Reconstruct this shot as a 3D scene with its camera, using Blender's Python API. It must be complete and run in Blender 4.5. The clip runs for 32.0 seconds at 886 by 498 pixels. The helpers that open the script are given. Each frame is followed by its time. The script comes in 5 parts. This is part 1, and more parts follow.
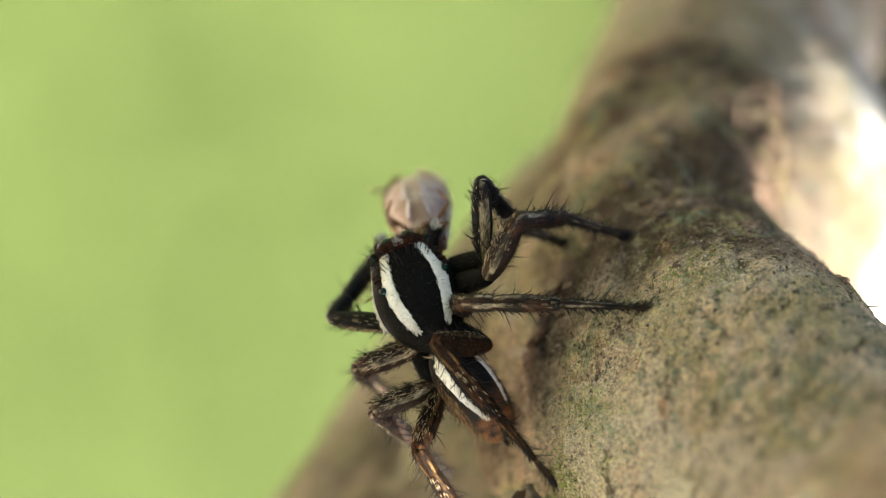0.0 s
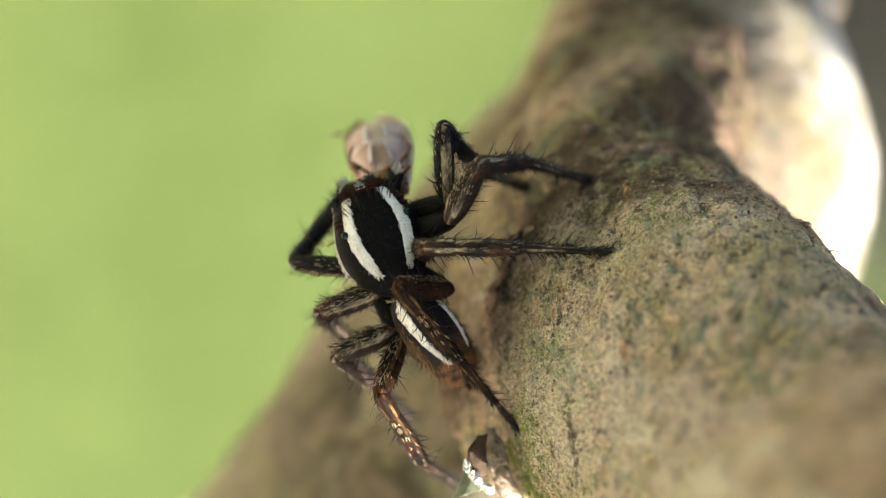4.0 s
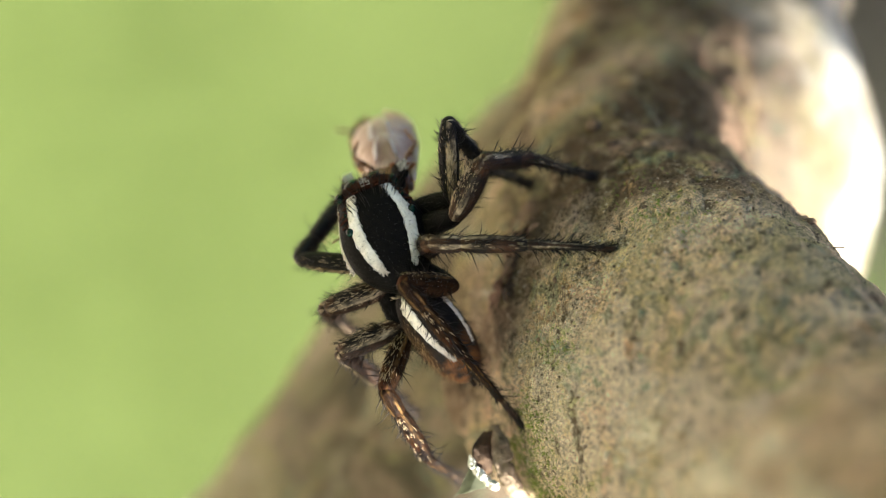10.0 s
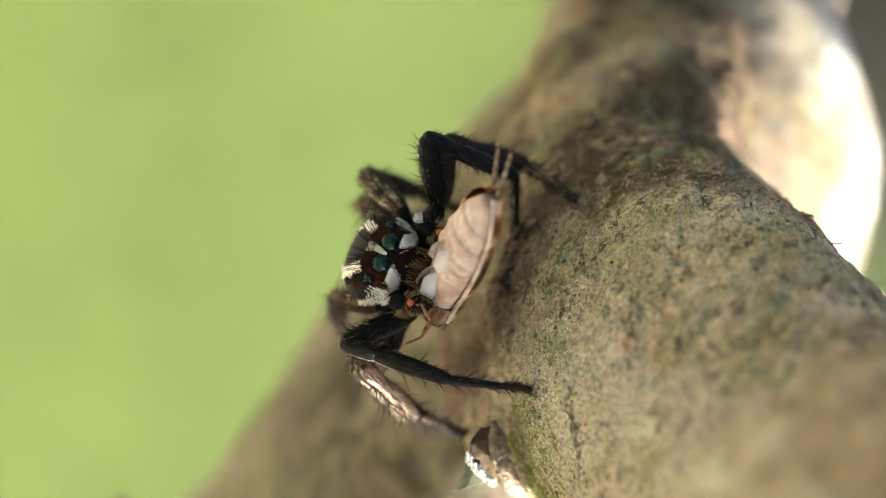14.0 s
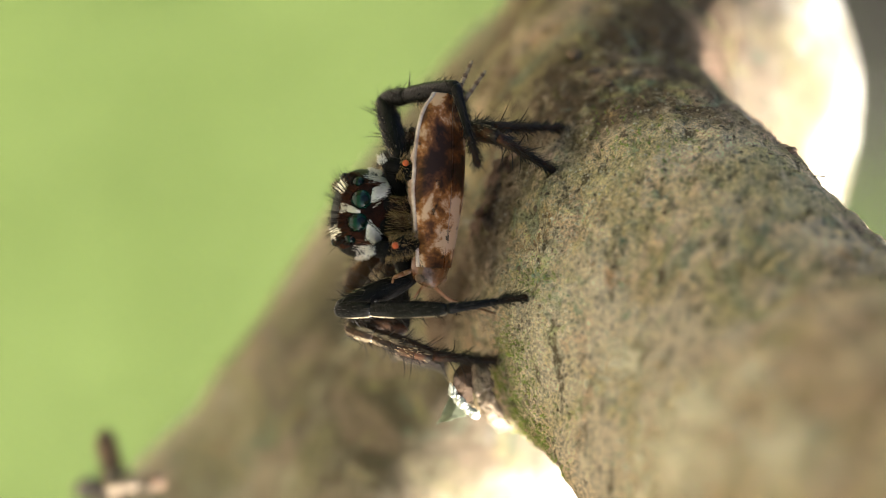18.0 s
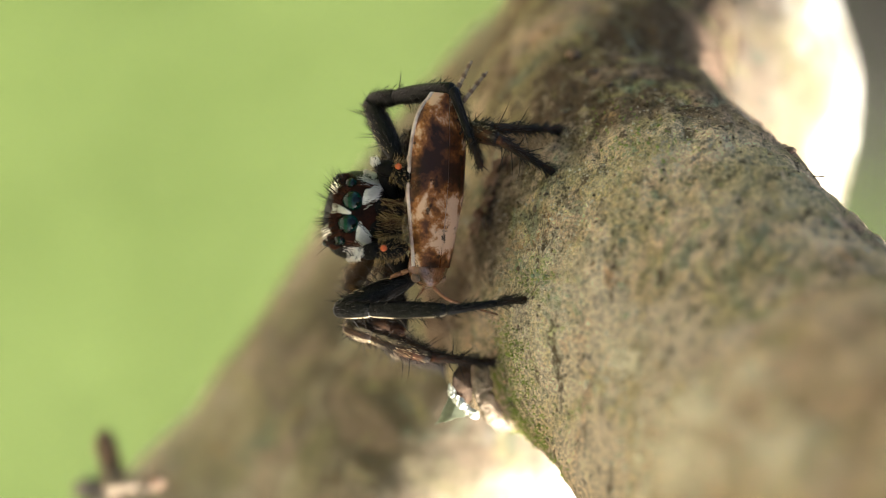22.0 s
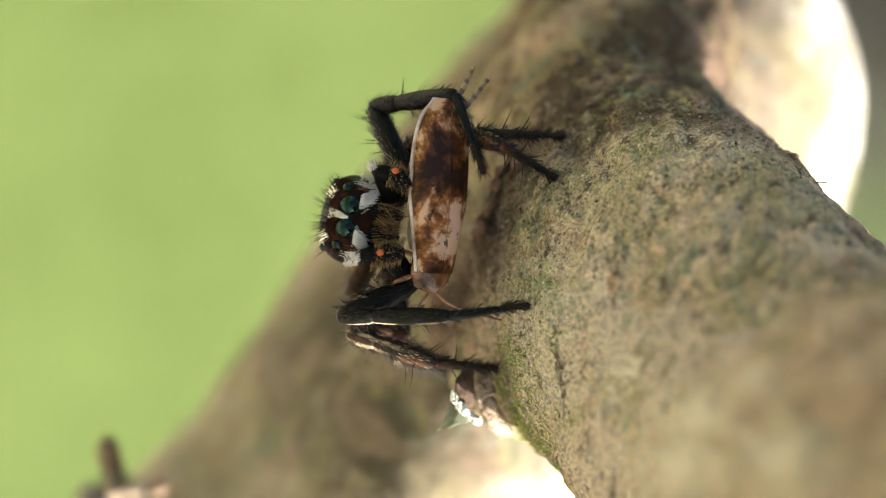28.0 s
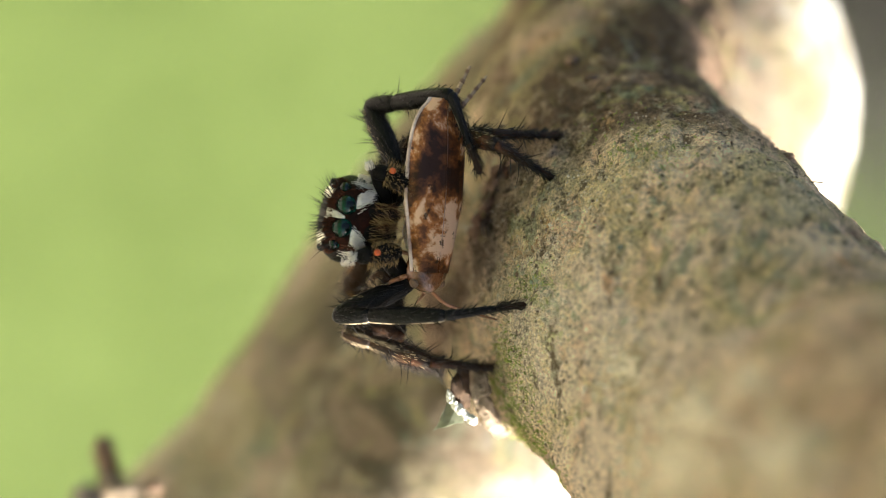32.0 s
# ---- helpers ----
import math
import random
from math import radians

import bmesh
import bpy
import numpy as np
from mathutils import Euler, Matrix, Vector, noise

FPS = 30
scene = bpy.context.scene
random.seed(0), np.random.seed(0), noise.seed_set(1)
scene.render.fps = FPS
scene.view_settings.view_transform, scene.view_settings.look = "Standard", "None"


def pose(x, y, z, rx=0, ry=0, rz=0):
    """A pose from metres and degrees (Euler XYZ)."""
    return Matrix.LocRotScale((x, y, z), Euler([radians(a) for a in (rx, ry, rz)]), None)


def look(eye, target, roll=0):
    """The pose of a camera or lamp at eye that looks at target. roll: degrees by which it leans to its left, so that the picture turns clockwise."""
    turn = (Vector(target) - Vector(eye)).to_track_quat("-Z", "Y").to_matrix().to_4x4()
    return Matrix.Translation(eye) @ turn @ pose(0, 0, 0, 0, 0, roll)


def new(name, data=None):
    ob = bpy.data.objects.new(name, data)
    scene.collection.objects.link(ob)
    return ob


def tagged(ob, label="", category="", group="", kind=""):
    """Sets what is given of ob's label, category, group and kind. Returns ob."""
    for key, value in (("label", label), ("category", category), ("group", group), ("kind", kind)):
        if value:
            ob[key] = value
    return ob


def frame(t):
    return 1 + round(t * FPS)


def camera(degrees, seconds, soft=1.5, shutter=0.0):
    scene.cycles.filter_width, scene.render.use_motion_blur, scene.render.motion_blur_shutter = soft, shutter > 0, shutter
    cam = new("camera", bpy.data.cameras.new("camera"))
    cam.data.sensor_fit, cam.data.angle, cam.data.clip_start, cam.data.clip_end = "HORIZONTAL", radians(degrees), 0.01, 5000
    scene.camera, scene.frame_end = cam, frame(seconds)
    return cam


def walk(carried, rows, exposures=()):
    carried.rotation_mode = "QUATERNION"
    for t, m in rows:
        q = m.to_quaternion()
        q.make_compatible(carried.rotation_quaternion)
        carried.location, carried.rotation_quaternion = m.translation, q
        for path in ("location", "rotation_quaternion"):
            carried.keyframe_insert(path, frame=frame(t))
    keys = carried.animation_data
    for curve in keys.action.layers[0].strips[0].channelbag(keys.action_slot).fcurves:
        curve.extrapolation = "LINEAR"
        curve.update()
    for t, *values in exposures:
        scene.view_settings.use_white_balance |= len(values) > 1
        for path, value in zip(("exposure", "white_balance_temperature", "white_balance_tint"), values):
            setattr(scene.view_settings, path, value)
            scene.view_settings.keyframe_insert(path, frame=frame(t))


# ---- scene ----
from mathutils.bvhtree import BVHTree

LENS = 12.0
cam = camera(LENS, 32.0, soft=1.1)
# macro lens: only a few millimetres round the animal are sharp
cam.data.dof.use_dof = True
cam.data.dof.focus_distance = 0.1546
cam.data.dof.aperture_fstop = 25.0

# The stem stands 1.2 m over the grass. The picture is taken sideways: its right edge is up.
# Stage axes: x to the picture's right, y away from the lens, z to the picture's top, in millimetres.
MM = 0.001
REACH = 157.0
FOCAL = 784.0 / math.tan(radians(LENS / 2))
DOWN = radians(15)
STAGE = Matrix(((0, 0, -1, 0), (math.sin(DOWN), math.cos(DOWN), 0, 0), (math.cos(DOWN), -math.sin(DOWN), 0, 1.2), (0, 0, 0, 1)))


def aim(right, down):
    """The camera's pose on its tripod, panned and tilted off the rest position."""
    turn = Matrix.Rotation(math.atan(right / FOCAL), 4, "Z") @ Matrix.Rotation(math.atan(down / FOCAL), 4, "X")
    return STAGE @ Matrix.Translation((0, -REACH * MM, 0)) @ turn @ Matrix.Rotation(radians(90), 4, "X")


def spot(u, v, d=0.0):
    """A place on the stage, in mm: seen from the lens at rest at (u, v), d mm behind the plane of focus."""
    y = REACH + d
    return Vector(((u - 784) / FOCAL * y, d, (441 - v) / FOCAL * y))


walk(cam, [
    (0, aim(95.4, 231.2)),
    (0.5, aim(94.1, 231.2)),
    (1, aim(84.2, 230.4)),
    (1.5, aim(74.5, 229.9)),
    (2, aim(66.1, 210.0)),
    (2.5, aim(49.8, 170.7)),
    (3, aim(38.8, 143.9)),
    (3.5, aim(29.3, 134.5)),
    (5.5, aim(29.3, 127.9)),
    (6, aim(29.3, 125.3)),
    (6.5, aim(30.7, 125.5)),
    (7, aim(31.9, 126.1)),
    (7.5, aim(32.7, 126.2)),
    (8, aim(33.7, 126.1)),
    (8.5, aim(35.3, 127.0)),
    (9, aim(36.4, 128.2)),
    (9.5, aim(36.8, 127.8)),
    (10, aim(36.6, 126.5)),
    (10.5, aim(35.3, 125.8)),
    (11, aim(34.7, 125.6)),
    (11.5, aim(34.6, 125.5)),
    (12, aim(33.9, 125.3)),
    (12.5, aim(33.1, 124.3)),
    (13, aim(32.9, 122.8)),
    (13.5, aim(32.8, 121.6)),
    (14, aim(32.1, 119.4)),
    (14.5, aim(29.3, 118.7)),
    (16.5, aim(15.0, 27.3)),
    (17, aim(7.1, 13.0)),
    (17.5, aim(4.8, 4.3)),
    (18, aim(2.3, 0.0)),
    (18.5, aim(1.0, 0.0)),
    (19, aim(0.2, 0.0)),
    (19.5, aim(0.0, 0.0)),
    (20, aim(0.0, -0.4)),
    (20.5, aim(0.0, -1.3)),
    (21, aim(0.2, -1.9)),
    (21.5, aim(0.6, -1.3)),
    (22, aim(1.0, 0.4)),
    (22.5, aim(0.8, 2.6)),
    (23, aim(-0.2, 4.5)),
    (23.5, aim(-0.4, 5.9)),
    (24, aim(1.0, 6.5)),
    (24.5, aim(3.4, 6.9)),
    (25, aim(5.3, 7.8)),
    (25.5, aim(6.0, 8.8)),
    (27.5, aim(6.5, 11.4)),
    (28, aim(5.7, 11.3)),
    (28.5, aim(5.1, 10.6)),
    (29, aim(4.8, 9.6)),
    (29.5, aim(4.0, 9.1)),
    (30, aim(2.7, 8.9)),
    (30.5, aim(1.4, 8.9)),
    (31, aim(-0.0, 9.6)),
    (31.5, aim(-1.2, 10.4)),
    (32, aim(-1.7, 10.7)),
])

# ---- light: afternoon sun from high behind the stem's upper side, open sky ----
SUN = Vector((0.70, -0.10, 0.70)).normalized()
world = bpy.data.worlds.new("daylight")
scene.world = world
world.use_nodes = True
wn = world.node_tree.nodes
sky = wn.new("ShaderNodeTexSky")
sky.sky_type, sky.sun_disc = "NISHITA", False
sky.dust_density, sky.air_density, sky.ozone_density = 4.0, 0.7, 0.7
sky.sun_elevation, sky.sun_rotation = math.asin(SUN.z), math.atan2(SUN.x, SUN.y)
wn["Background"].inputs["Strength"].default_value = 0.085
world.node_tree.links.new(sky.outputs[0], wn["Background"].inputs["Color"])
sun = bpy.data.lights.new("sun", "SUN")
sun.energy, sun.angle, sun.color = 5.0, radians(0.5), (1.0, 0.96, 0.89)
new("sun", sun).matrix_world = look(SUN * 3, (0, 0, 0))
scene.view_settings.exposure = 2.2


# ---- materials ----
def material(name, rough=0.6, metal=0.0):
    m = bpy.data.materials.new(name)
    m.use_nodes = True
    b = m.node_tree.nodes["Principled BSDF"]
    b.inputs["Roughness"].default_value, b.inputs["Metallic"].default_value = rough, metal
    return m, m.node_tree.nodes, m.node_tree.links, b


def coords(n):
    return n.new("ShaderNodeTexCoord").outputs["Object"]


def grain(n, l, vec, scale, detail=4.0, rough=0.6, warp=0.0):
    t = n.new("ShaderNodeTexNoise")
    t.inputs["Scale"].default_value, t.inputs["Detail"].default_value = scale, detail
    t.inputs["Roughness"].default_value, t.inputs["Distortion"].default_value = rough, warp
    l.new(vec, t.inputs["Vector"])
    return t.outputs["Fac"]


def ramp(n, l, fac, *stops):
    r = n.new("ShaderNodeValToRGB")
    e = r.color_ramp.elements
    while len(e) < len(stops):
        e.new(0.5)
    for k, (p, c) in zip(e, stops):
        k.position = p
        k.color = (*c, 1) if isinstance(c, tuple) else (c, c, c, 1)
    l.new(fac, r.inputs[0])
    return r.outputs[0]


def mix(n, l, fac, a, b, how="MIX"):
    x = n.new("ShaderNodeMix")
    x.data_type, x.blend_type = "RGBA", how
    for sock, v in ((x.inputs[0], fac), (x.inputs[6], a), (x.inputs[7], b)):
        if isinstance(v, tuple):
            sock.default_value = (*v, 1)
        elif isinstance(v, float):
            sock.default_value = v
        else:
            l.new(v, sock)
    return x.outputs[2]


def calc(n, l, op, a, b=0.0):
    x = n.new("ShaderNodeMath")
    x.operation = op
    for sock, v in zip(x.inputs, (a, b)):
        if isinstance(v, float):
            sock.default_value = v
        else:
            l.new(v, sock)
    return x.outputs[0]


def bump(n, l, bsdf, height, distance, strength=1.0):
    b = n.new("ShaderNodeBump")
    b.inputs["Distance"].default_value, b.inputs["Strength"].default_value = distance, strength
    l.new(height, b.inputs["Height"])
    l.new(b.outputs[0], bsdf.inputs["Normal"])


def mottled(name, dark, light, scale, rough=0.6, relief=0.0, spec=0.5, fine=4.0):
    """A plain material with two scales of variation."""
    m, n, l, b = material(name, rough)
    v = coords(n)
    c = ramp(n, l, grain(n, l, v, scale), (0.3, dark), (0.7, light))
    c = mix(n, l, 0.5, c, ramp(n, l, grain(n, l, v, scale * fine), (0.3, 0.6), (0.7, 1.0)), "MULTIPLY")
    l.new(c, b.inputs["Base Color"])
    b.inputs["Specular IOR Level"].default_value = spec
    if relief:
        bump(n, l, b, grain(n, l, v, scale * fine), relief)
    return m


def bark_material(name, tone, pale, pits, relief, cast, stains_and_light):
    """Bark with algae, lichen and pits; patches of stain and of painted sun and shade: place on the stage and reach in
    mm, colour.
    """
    m, n, l, b = material(name, 0.85)
    b.inputs["Specular IOR Level"].default_value = 0.25
    v = coords(n)
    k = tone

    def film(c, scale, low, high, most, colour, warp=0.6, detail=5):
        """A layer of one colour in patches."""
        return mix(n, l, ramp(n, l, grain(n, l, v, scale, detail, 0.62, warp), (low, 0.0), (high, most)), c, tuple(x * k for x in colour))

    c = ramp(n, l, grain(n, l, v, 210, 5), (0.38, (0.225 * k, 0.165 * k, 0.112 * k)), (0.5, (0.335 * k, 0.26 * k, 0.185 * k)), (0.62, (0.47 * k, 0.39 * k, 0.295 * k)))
    # each patch tints the bark: real stains, and sun and shade put into colour
    for place, reach, colour in stains_and_light:
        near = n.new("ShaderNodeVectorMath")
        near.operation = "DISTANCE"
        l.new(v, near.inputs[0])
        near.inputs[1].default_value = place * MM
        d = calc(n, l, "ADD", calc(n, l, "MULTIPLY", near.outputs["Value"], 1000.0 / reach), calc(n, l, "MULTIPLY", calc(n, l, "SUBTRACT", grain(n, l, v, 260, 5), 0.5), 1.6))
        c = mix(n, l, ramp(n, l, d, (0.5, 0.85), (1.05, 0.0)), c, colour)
    # pale crusts, pinkish bare bark, olive algae, yellow-green film
    c = film(c, 150, 0.58 - pale, 0.68 - pale, 0.75, (0.50, 0.42, 0.30), 0.4)
    c = film(c, 330, 0.53, 0.62, 0.5, (0.36, 0.255, 0.185))
    c = film(c, 230, 0.49, 0.60, 0.62, (0.275, 0.245, 0.125), 0.8)
    c = film(c, 520, 0.56, 0.66, 0.55, (0.37, 0.34, 0.16), 0.9)
    # blue-green lichen, rust
    c = film(c, 480, 0.585, 0.64, 0.6, (0.175, 0.205, 0.14), 0.9, 3)
    c = film(c, 390, 0.63, 0.70, 0.7, (0.25, 0.13, 0.055), 0.4)
    # coarse pits and fine grain
    c = mix(n, l, ramp(n, l, grain(n, l, v, 1900, 4, 0.7), (0.29, pits), (0.36, 0.0)), c, (0.06 * k, 0.042 * k, 0.03 * k))
    c = mix(n, l, 0.8, c, ramp(n, l, grain(n, l, v, 6500, 5, 0.8), (0.38, 0.3), (0.6, 1.6)), "MULTIPLY")
    # fine cracks drawn out along the grain
    drawn = n.new("ShaderNodeMapping")
    drawn.inputs["Scale"].default_value = (1.0, 1.0, 0.3)
    drawn.inputs["Rotation"].default_value = (0, radians(18), 0)
    l.new(v, drawn.inputs["Vector"])
    fibre = grain(n, l, drawn.outputs[0], 1500, 5, 0.75)
    c = mix(n, l, ramp(n, l, fibre, (0.37, pits), (0.45, 0.0)), c, (0.08 * k, 0.06 * k, 0.04 * k))
    c = mix(n, l, ramp(n, l, fibre, (0.56, 0.0), (0.68, 0.5 * pits)), c, (0.55 * k, 0.48 * k, 0.35 * k))
    # pin-sized pits in clusters
    cells = n.new("ShaderNodeTexVoronoi")
    cells.inputs["Scale"].default_value = 4600
    l.new(v, cells.inputs["Vector"])
    pin = calc(n, l, "MULTIPLY", ramp(n, l, cells.outputs["Distance"], (0.22, 1.0), (0.34, 0.0)), ramp(n, l, grain(n, l, v, 620, 4, 0.6), (0.48, 0.0), (0.57, 1.0)))
    pin = calc(n, l, "MULTIPLY", pin, pits)
    c = mix(n, l, calc(n, l, "MULTIPLY", pin, 0.85), c, (0.045 * k, 0.03 * k, 0.02 * k))
    c = mix(n, l, 1.0, c, cast, "MULTIPLY")
    l.new(c, b.inputs["Base Color"])
    h = calc(n, l, "ADD", calc(n, l, "ADD", calc(n, l, "MULTIPLY", grain(n, l, v, 1300, 6, 0.75), 0.4), grain(n, l, v, 7000, 5, 0.8)), fibre)
    h = calc(n, l, "SUBTRACT", h, calc(n, l, "MULTIPLY", pin, 0.5))
    bump(n, l, b, h, relief, 1.0)
    return m


# pale low and brown high mix bark colour with painted light; last is rust
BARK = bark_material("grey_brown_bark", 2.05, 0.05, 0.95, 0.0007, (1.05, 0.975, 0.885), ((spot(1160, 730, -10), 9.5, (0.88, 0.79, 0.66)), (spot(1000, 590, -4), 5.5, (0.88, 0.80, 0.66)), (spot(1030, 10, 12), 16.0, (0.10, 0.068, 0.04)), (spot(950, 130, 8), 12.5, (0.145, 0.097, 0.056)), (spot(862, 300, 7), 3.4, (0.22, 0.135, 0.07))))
# first two patches paint sunlight on the stem; dark ones add shade and algae
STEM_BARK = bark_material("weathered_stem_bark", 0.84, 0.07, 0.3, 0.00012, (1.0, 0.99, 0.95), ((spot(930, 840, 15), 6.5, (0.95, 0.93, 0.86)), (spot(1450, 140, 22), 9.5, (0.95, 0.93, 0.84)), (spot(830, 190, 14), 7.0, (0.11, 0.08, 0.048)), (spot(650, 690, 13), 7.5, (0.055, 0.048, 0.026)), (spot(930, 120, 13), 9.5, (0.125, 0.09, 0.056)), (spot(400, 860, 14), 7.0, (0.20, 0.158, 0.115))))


def leg_material(name, cream, dark, width, middle, turn=0, tint=(0.52, 0.41, 0.23), gloss=0.2, rough=0.65):
    """Black-brown hair with cream lines along the leg; turn: the one side (1 or -1) that bears the broad line."""
    m, n, l, b = material(name, rough)
    b.inputs["Specular IOR Level"].default_value = gloss
    v = coords(n)
    s = n.new("ShaderNodeSeparateXYZ")
    l.new(v, s.inputs[0])
    drawn = n.new("ShaderNodeMapping")
    drawn.inputs["Scale"].default_value = (1.0, 0.3, 1.0)
    l.new(v, drawn.inputs["Vector"])
    w = drawn.outputs[0]
    side = calc(n, l, "ARCTAN2", s.outputs[0], s.outputs[2])
    side = calc(n, l, "MULTIPLY", side, float(turn)) if turn else calc(n, l, "ABSOLUTE", side)
    side = calc(n, l, "ADD", side, calc(n, l, "MULTIPLY", calc(n, l, "SUBTRACT", grain(n, l, w, 2600, 3), 0.5), 0.45 if turn else 0.7))
    line = ramp(n, l, calc(n, l, "ABSOLUTE", calc(n, l, "SUBTRACT", side, middle)), (width, 1.0), (width + 0.14, 0.0))
    broken = ramp(n, l, grain(n, l, v, 800, 4), (0.42, 0.05), (0.54, 1.0))
    fac = calc(n, l, "MULTIPLY", line, broken)
    fac = calc(n, l, "MULTIPLY", fac, cream)
    base = ramp(n, l, grain(n, l, w, 1800, 4), (0.38, dark), (0.58, tuple(2.0 * x for x in dark)), (0.72, tuple(min(0.13, dark[0] * 160 * x) for x in dark)))
    c = mix(n, l, fac, base, tint)
    if not turn:
        c = mix(n, l, ramp(n, l, grain(n, l, v, 420, 2), (0.46, 0.0), (0.54, 0.9)), c, ramp(n, l, grain(n, l, v, 300, 2), (0.5, (0.006, 0.003, 0.002)), (0.6, (0.10, 0.030, 0.008))))
    c = mix(n, l, 0.85, c, ramp(n, l, grain(n, l, w, 9000, 3), (0.36, 0.3), (0.62, 1.3)), "MULTIPLY")
    l.new(c, b.inputs["Base Color"])
    bump(n, l, b, grain(n, l, v, 9000, 3), 0.00005, 0.8)
    return m


LEG_FRONT = {side: leg_material("black_leg_hair", 0.85 if side == "R" else 0.6, (0.004, 0.0038, 0.0036), width, 0.75, turn, (0.38, 0.28, 0.155), 0.08, 0.4) for side, turn, width in (("R", 1, 0.5), ("L", -1, 0.3))}
LEG_SHIN = {side: leg_material("black_shin_hair", 0.8, (0.004, 0.0038, 0.0036), 0.09, 1.0, turn, (0.50, 0.40, 0.26), 0.1, 0.4) for side, turn in (("R", 1), ("L", -1))}
LEG_HIND = leg_material("brown_hind_leg_hair", 0.5, (0.012, 0.0055, 0.0022), 0.1, 0.62, 0, (0.30, 0.17, 0.06), 0.06)
LEG_REAR = leg_material("banded_leg_hair", 0.75, (0.020, 0.009, 0.0036), 0.17, 0.62, 0, (0.52, 0.41, 0.26))
BLACK_HAIR = mottled("black_body_hair", (0.002, 0.002, 0.002), (0.007, 0.006, 0.005), 4000, 0.5, 0.00004, 0.05)
BROWN_HAIR = mottled("brown_face_hair", (0.008, 0.004, 0.003), (0.075, 0.024, 0.008), 2600, 0.7, 0.00003, 0.2)
RUST_HAIR = mottled("rust_hair", (0.025, 0.007, 0.003), (0.12, 0.034, 0.011), 2600, 0.7, 0.0, 0.2)
GOLD_HAIR = mottled("golden_hair", (0.10, 0.06, 0.018), (0.36, 0.23, 0.075), 4000, 0.5)
CREAM_HAIR = mottled("cream_hair", (0.78, 0.71, 0.58), (0.90, 0.86, 0.77), 2500, 0.6, 0.00003)
FACE_HAIR = mottled("dark_rust_face_hair", (0.004, 0.002, 0.0015), (0.026, 0.007, 0.003), 2600, 0.8, 0.00003, 0.06)
BRISTLE = mottled("dark_bristle", (0.006, 0.005, 0.004), (0.02, 0.014, 0.010), 3000, 0.5, 0.0, 0.2)
PALE_BRISTLE = mottled("pale_bristle", (0.30, 0.21, 0.11), (0.58, 0.45, 0.27), 3000, 0.5)
ORANGE = mottled("orange_spot", (0.42, 0.06, 0.006), (0.62, 0.12, 0.012), 3000, 0.4)


def abdomen_material():
    m, n, l, b = material("striped_abdomen_hair", 0.6)
    v = coords(n)
    s = n.new("ShaderNodeSeparateXYZ")
    l.new(v, s.inputs[0])
    x = calc(n, l, "ADD", calc(n, l, "ABSOLUTE", s.outputs[0]), calc(n, l, "MULTIPLY", calc(n, l, "SUBTRACT", grain(n, l, v, 3000), 0.5), 0.00018))
    x = calc(n, l, "MULTIPLY", x, 1000.0)
    c = ramp(n, l, calc(n, l, "DIVIDE", x, 2.0), (0.42, (0.008, 0.006, 0.005)), (0.47, (0.014, 0.008, 0.005)), (0.56, (0.10, 0.055, 0.022)), (0.8, (0.22, 0.15, 0.08)))
    back = ramp(n, l, calc(n, l, "MULTIPLY", s.outputs[1], -200.0), (0.44, 0.0), (0.7, 0.9))
    c = mix(n, l, calc(n, l, "MULTIPLY", back, ramp(n, l, grain(n, l, v, 1300), (0.4, 0.0), (0.6, 1.0))), c, (0.20, 0.082, 0.026))
    l.new(c, b.inputs["Base Color"])
    b.inputs["Specular IOR Level"].default_value = 0.15
    bump(n, l, b, grain(n, l, v, 9000, 3), 0.00004)
    return m


ABDOMEN = abdomen_material()
EYE, _n, _l, _b = material("dark_green_eye", 0.08)
_l.new(ramp(_n, _l, grain(_n, _l, coords(_n), 1500), (0.40, (0.0006, 0.003, 0.002)), (0.62, (0.002, 0.036, 0.022))), _b.inputs["Base Color"])
_b.inputs["Specular IOR Level"].default_value = 0.2


def wing_material():
    """Tortoiseshell forewing: dark brown clouds over cream."""
    m, n, l, b = material("tortoiseshell_wing", 0.42)
    v = coords(n)
    s = n.new("ShaderNodeSeparateXYZ")
    l.new(v, s.inputs[0])
    # paler towards the head and the very tip, darkest past the middle
    along = ramp(n, l, calc(n, l, "MULTIPLY", s.outputs[1], 150.0), (0.0, 0.50), (0.15, 0.53), (0.30, 0.525), (0.42, 0.515), (0.55, 0.492), (0.80, 0.492), (0.95, 0.54))
    cloud = calc(n, l, "ADD", grain(n, l, v, 560, 5, 0.62, 0.25), calc(n, l, "SUBTRACT", along, 0.5))
    c = ramp(n, l, cloud, (0.42, (0.032, 0.012, 0.005)), (0.49, (0.14, 0.048, 0.014)), (0.53, (0.38, 0.15, 0.042)), (0.57, (0.72, 0.50, 0.32)))
    c = mix(n, l, ramp(n, l, grain(n, l, v, 2400, 3), (0.60, 0.0), (0.66, 0.85)), c, (0.02, 0.009, 0.004))
    l.new(c, b.inputs["Base Color"])
    b.inputs["Specular IOR Level"].default_value = 0.3
    bump(n, l, b, grain(n, l, v, 1800, 3), 0.00005, 0.6)
    return m


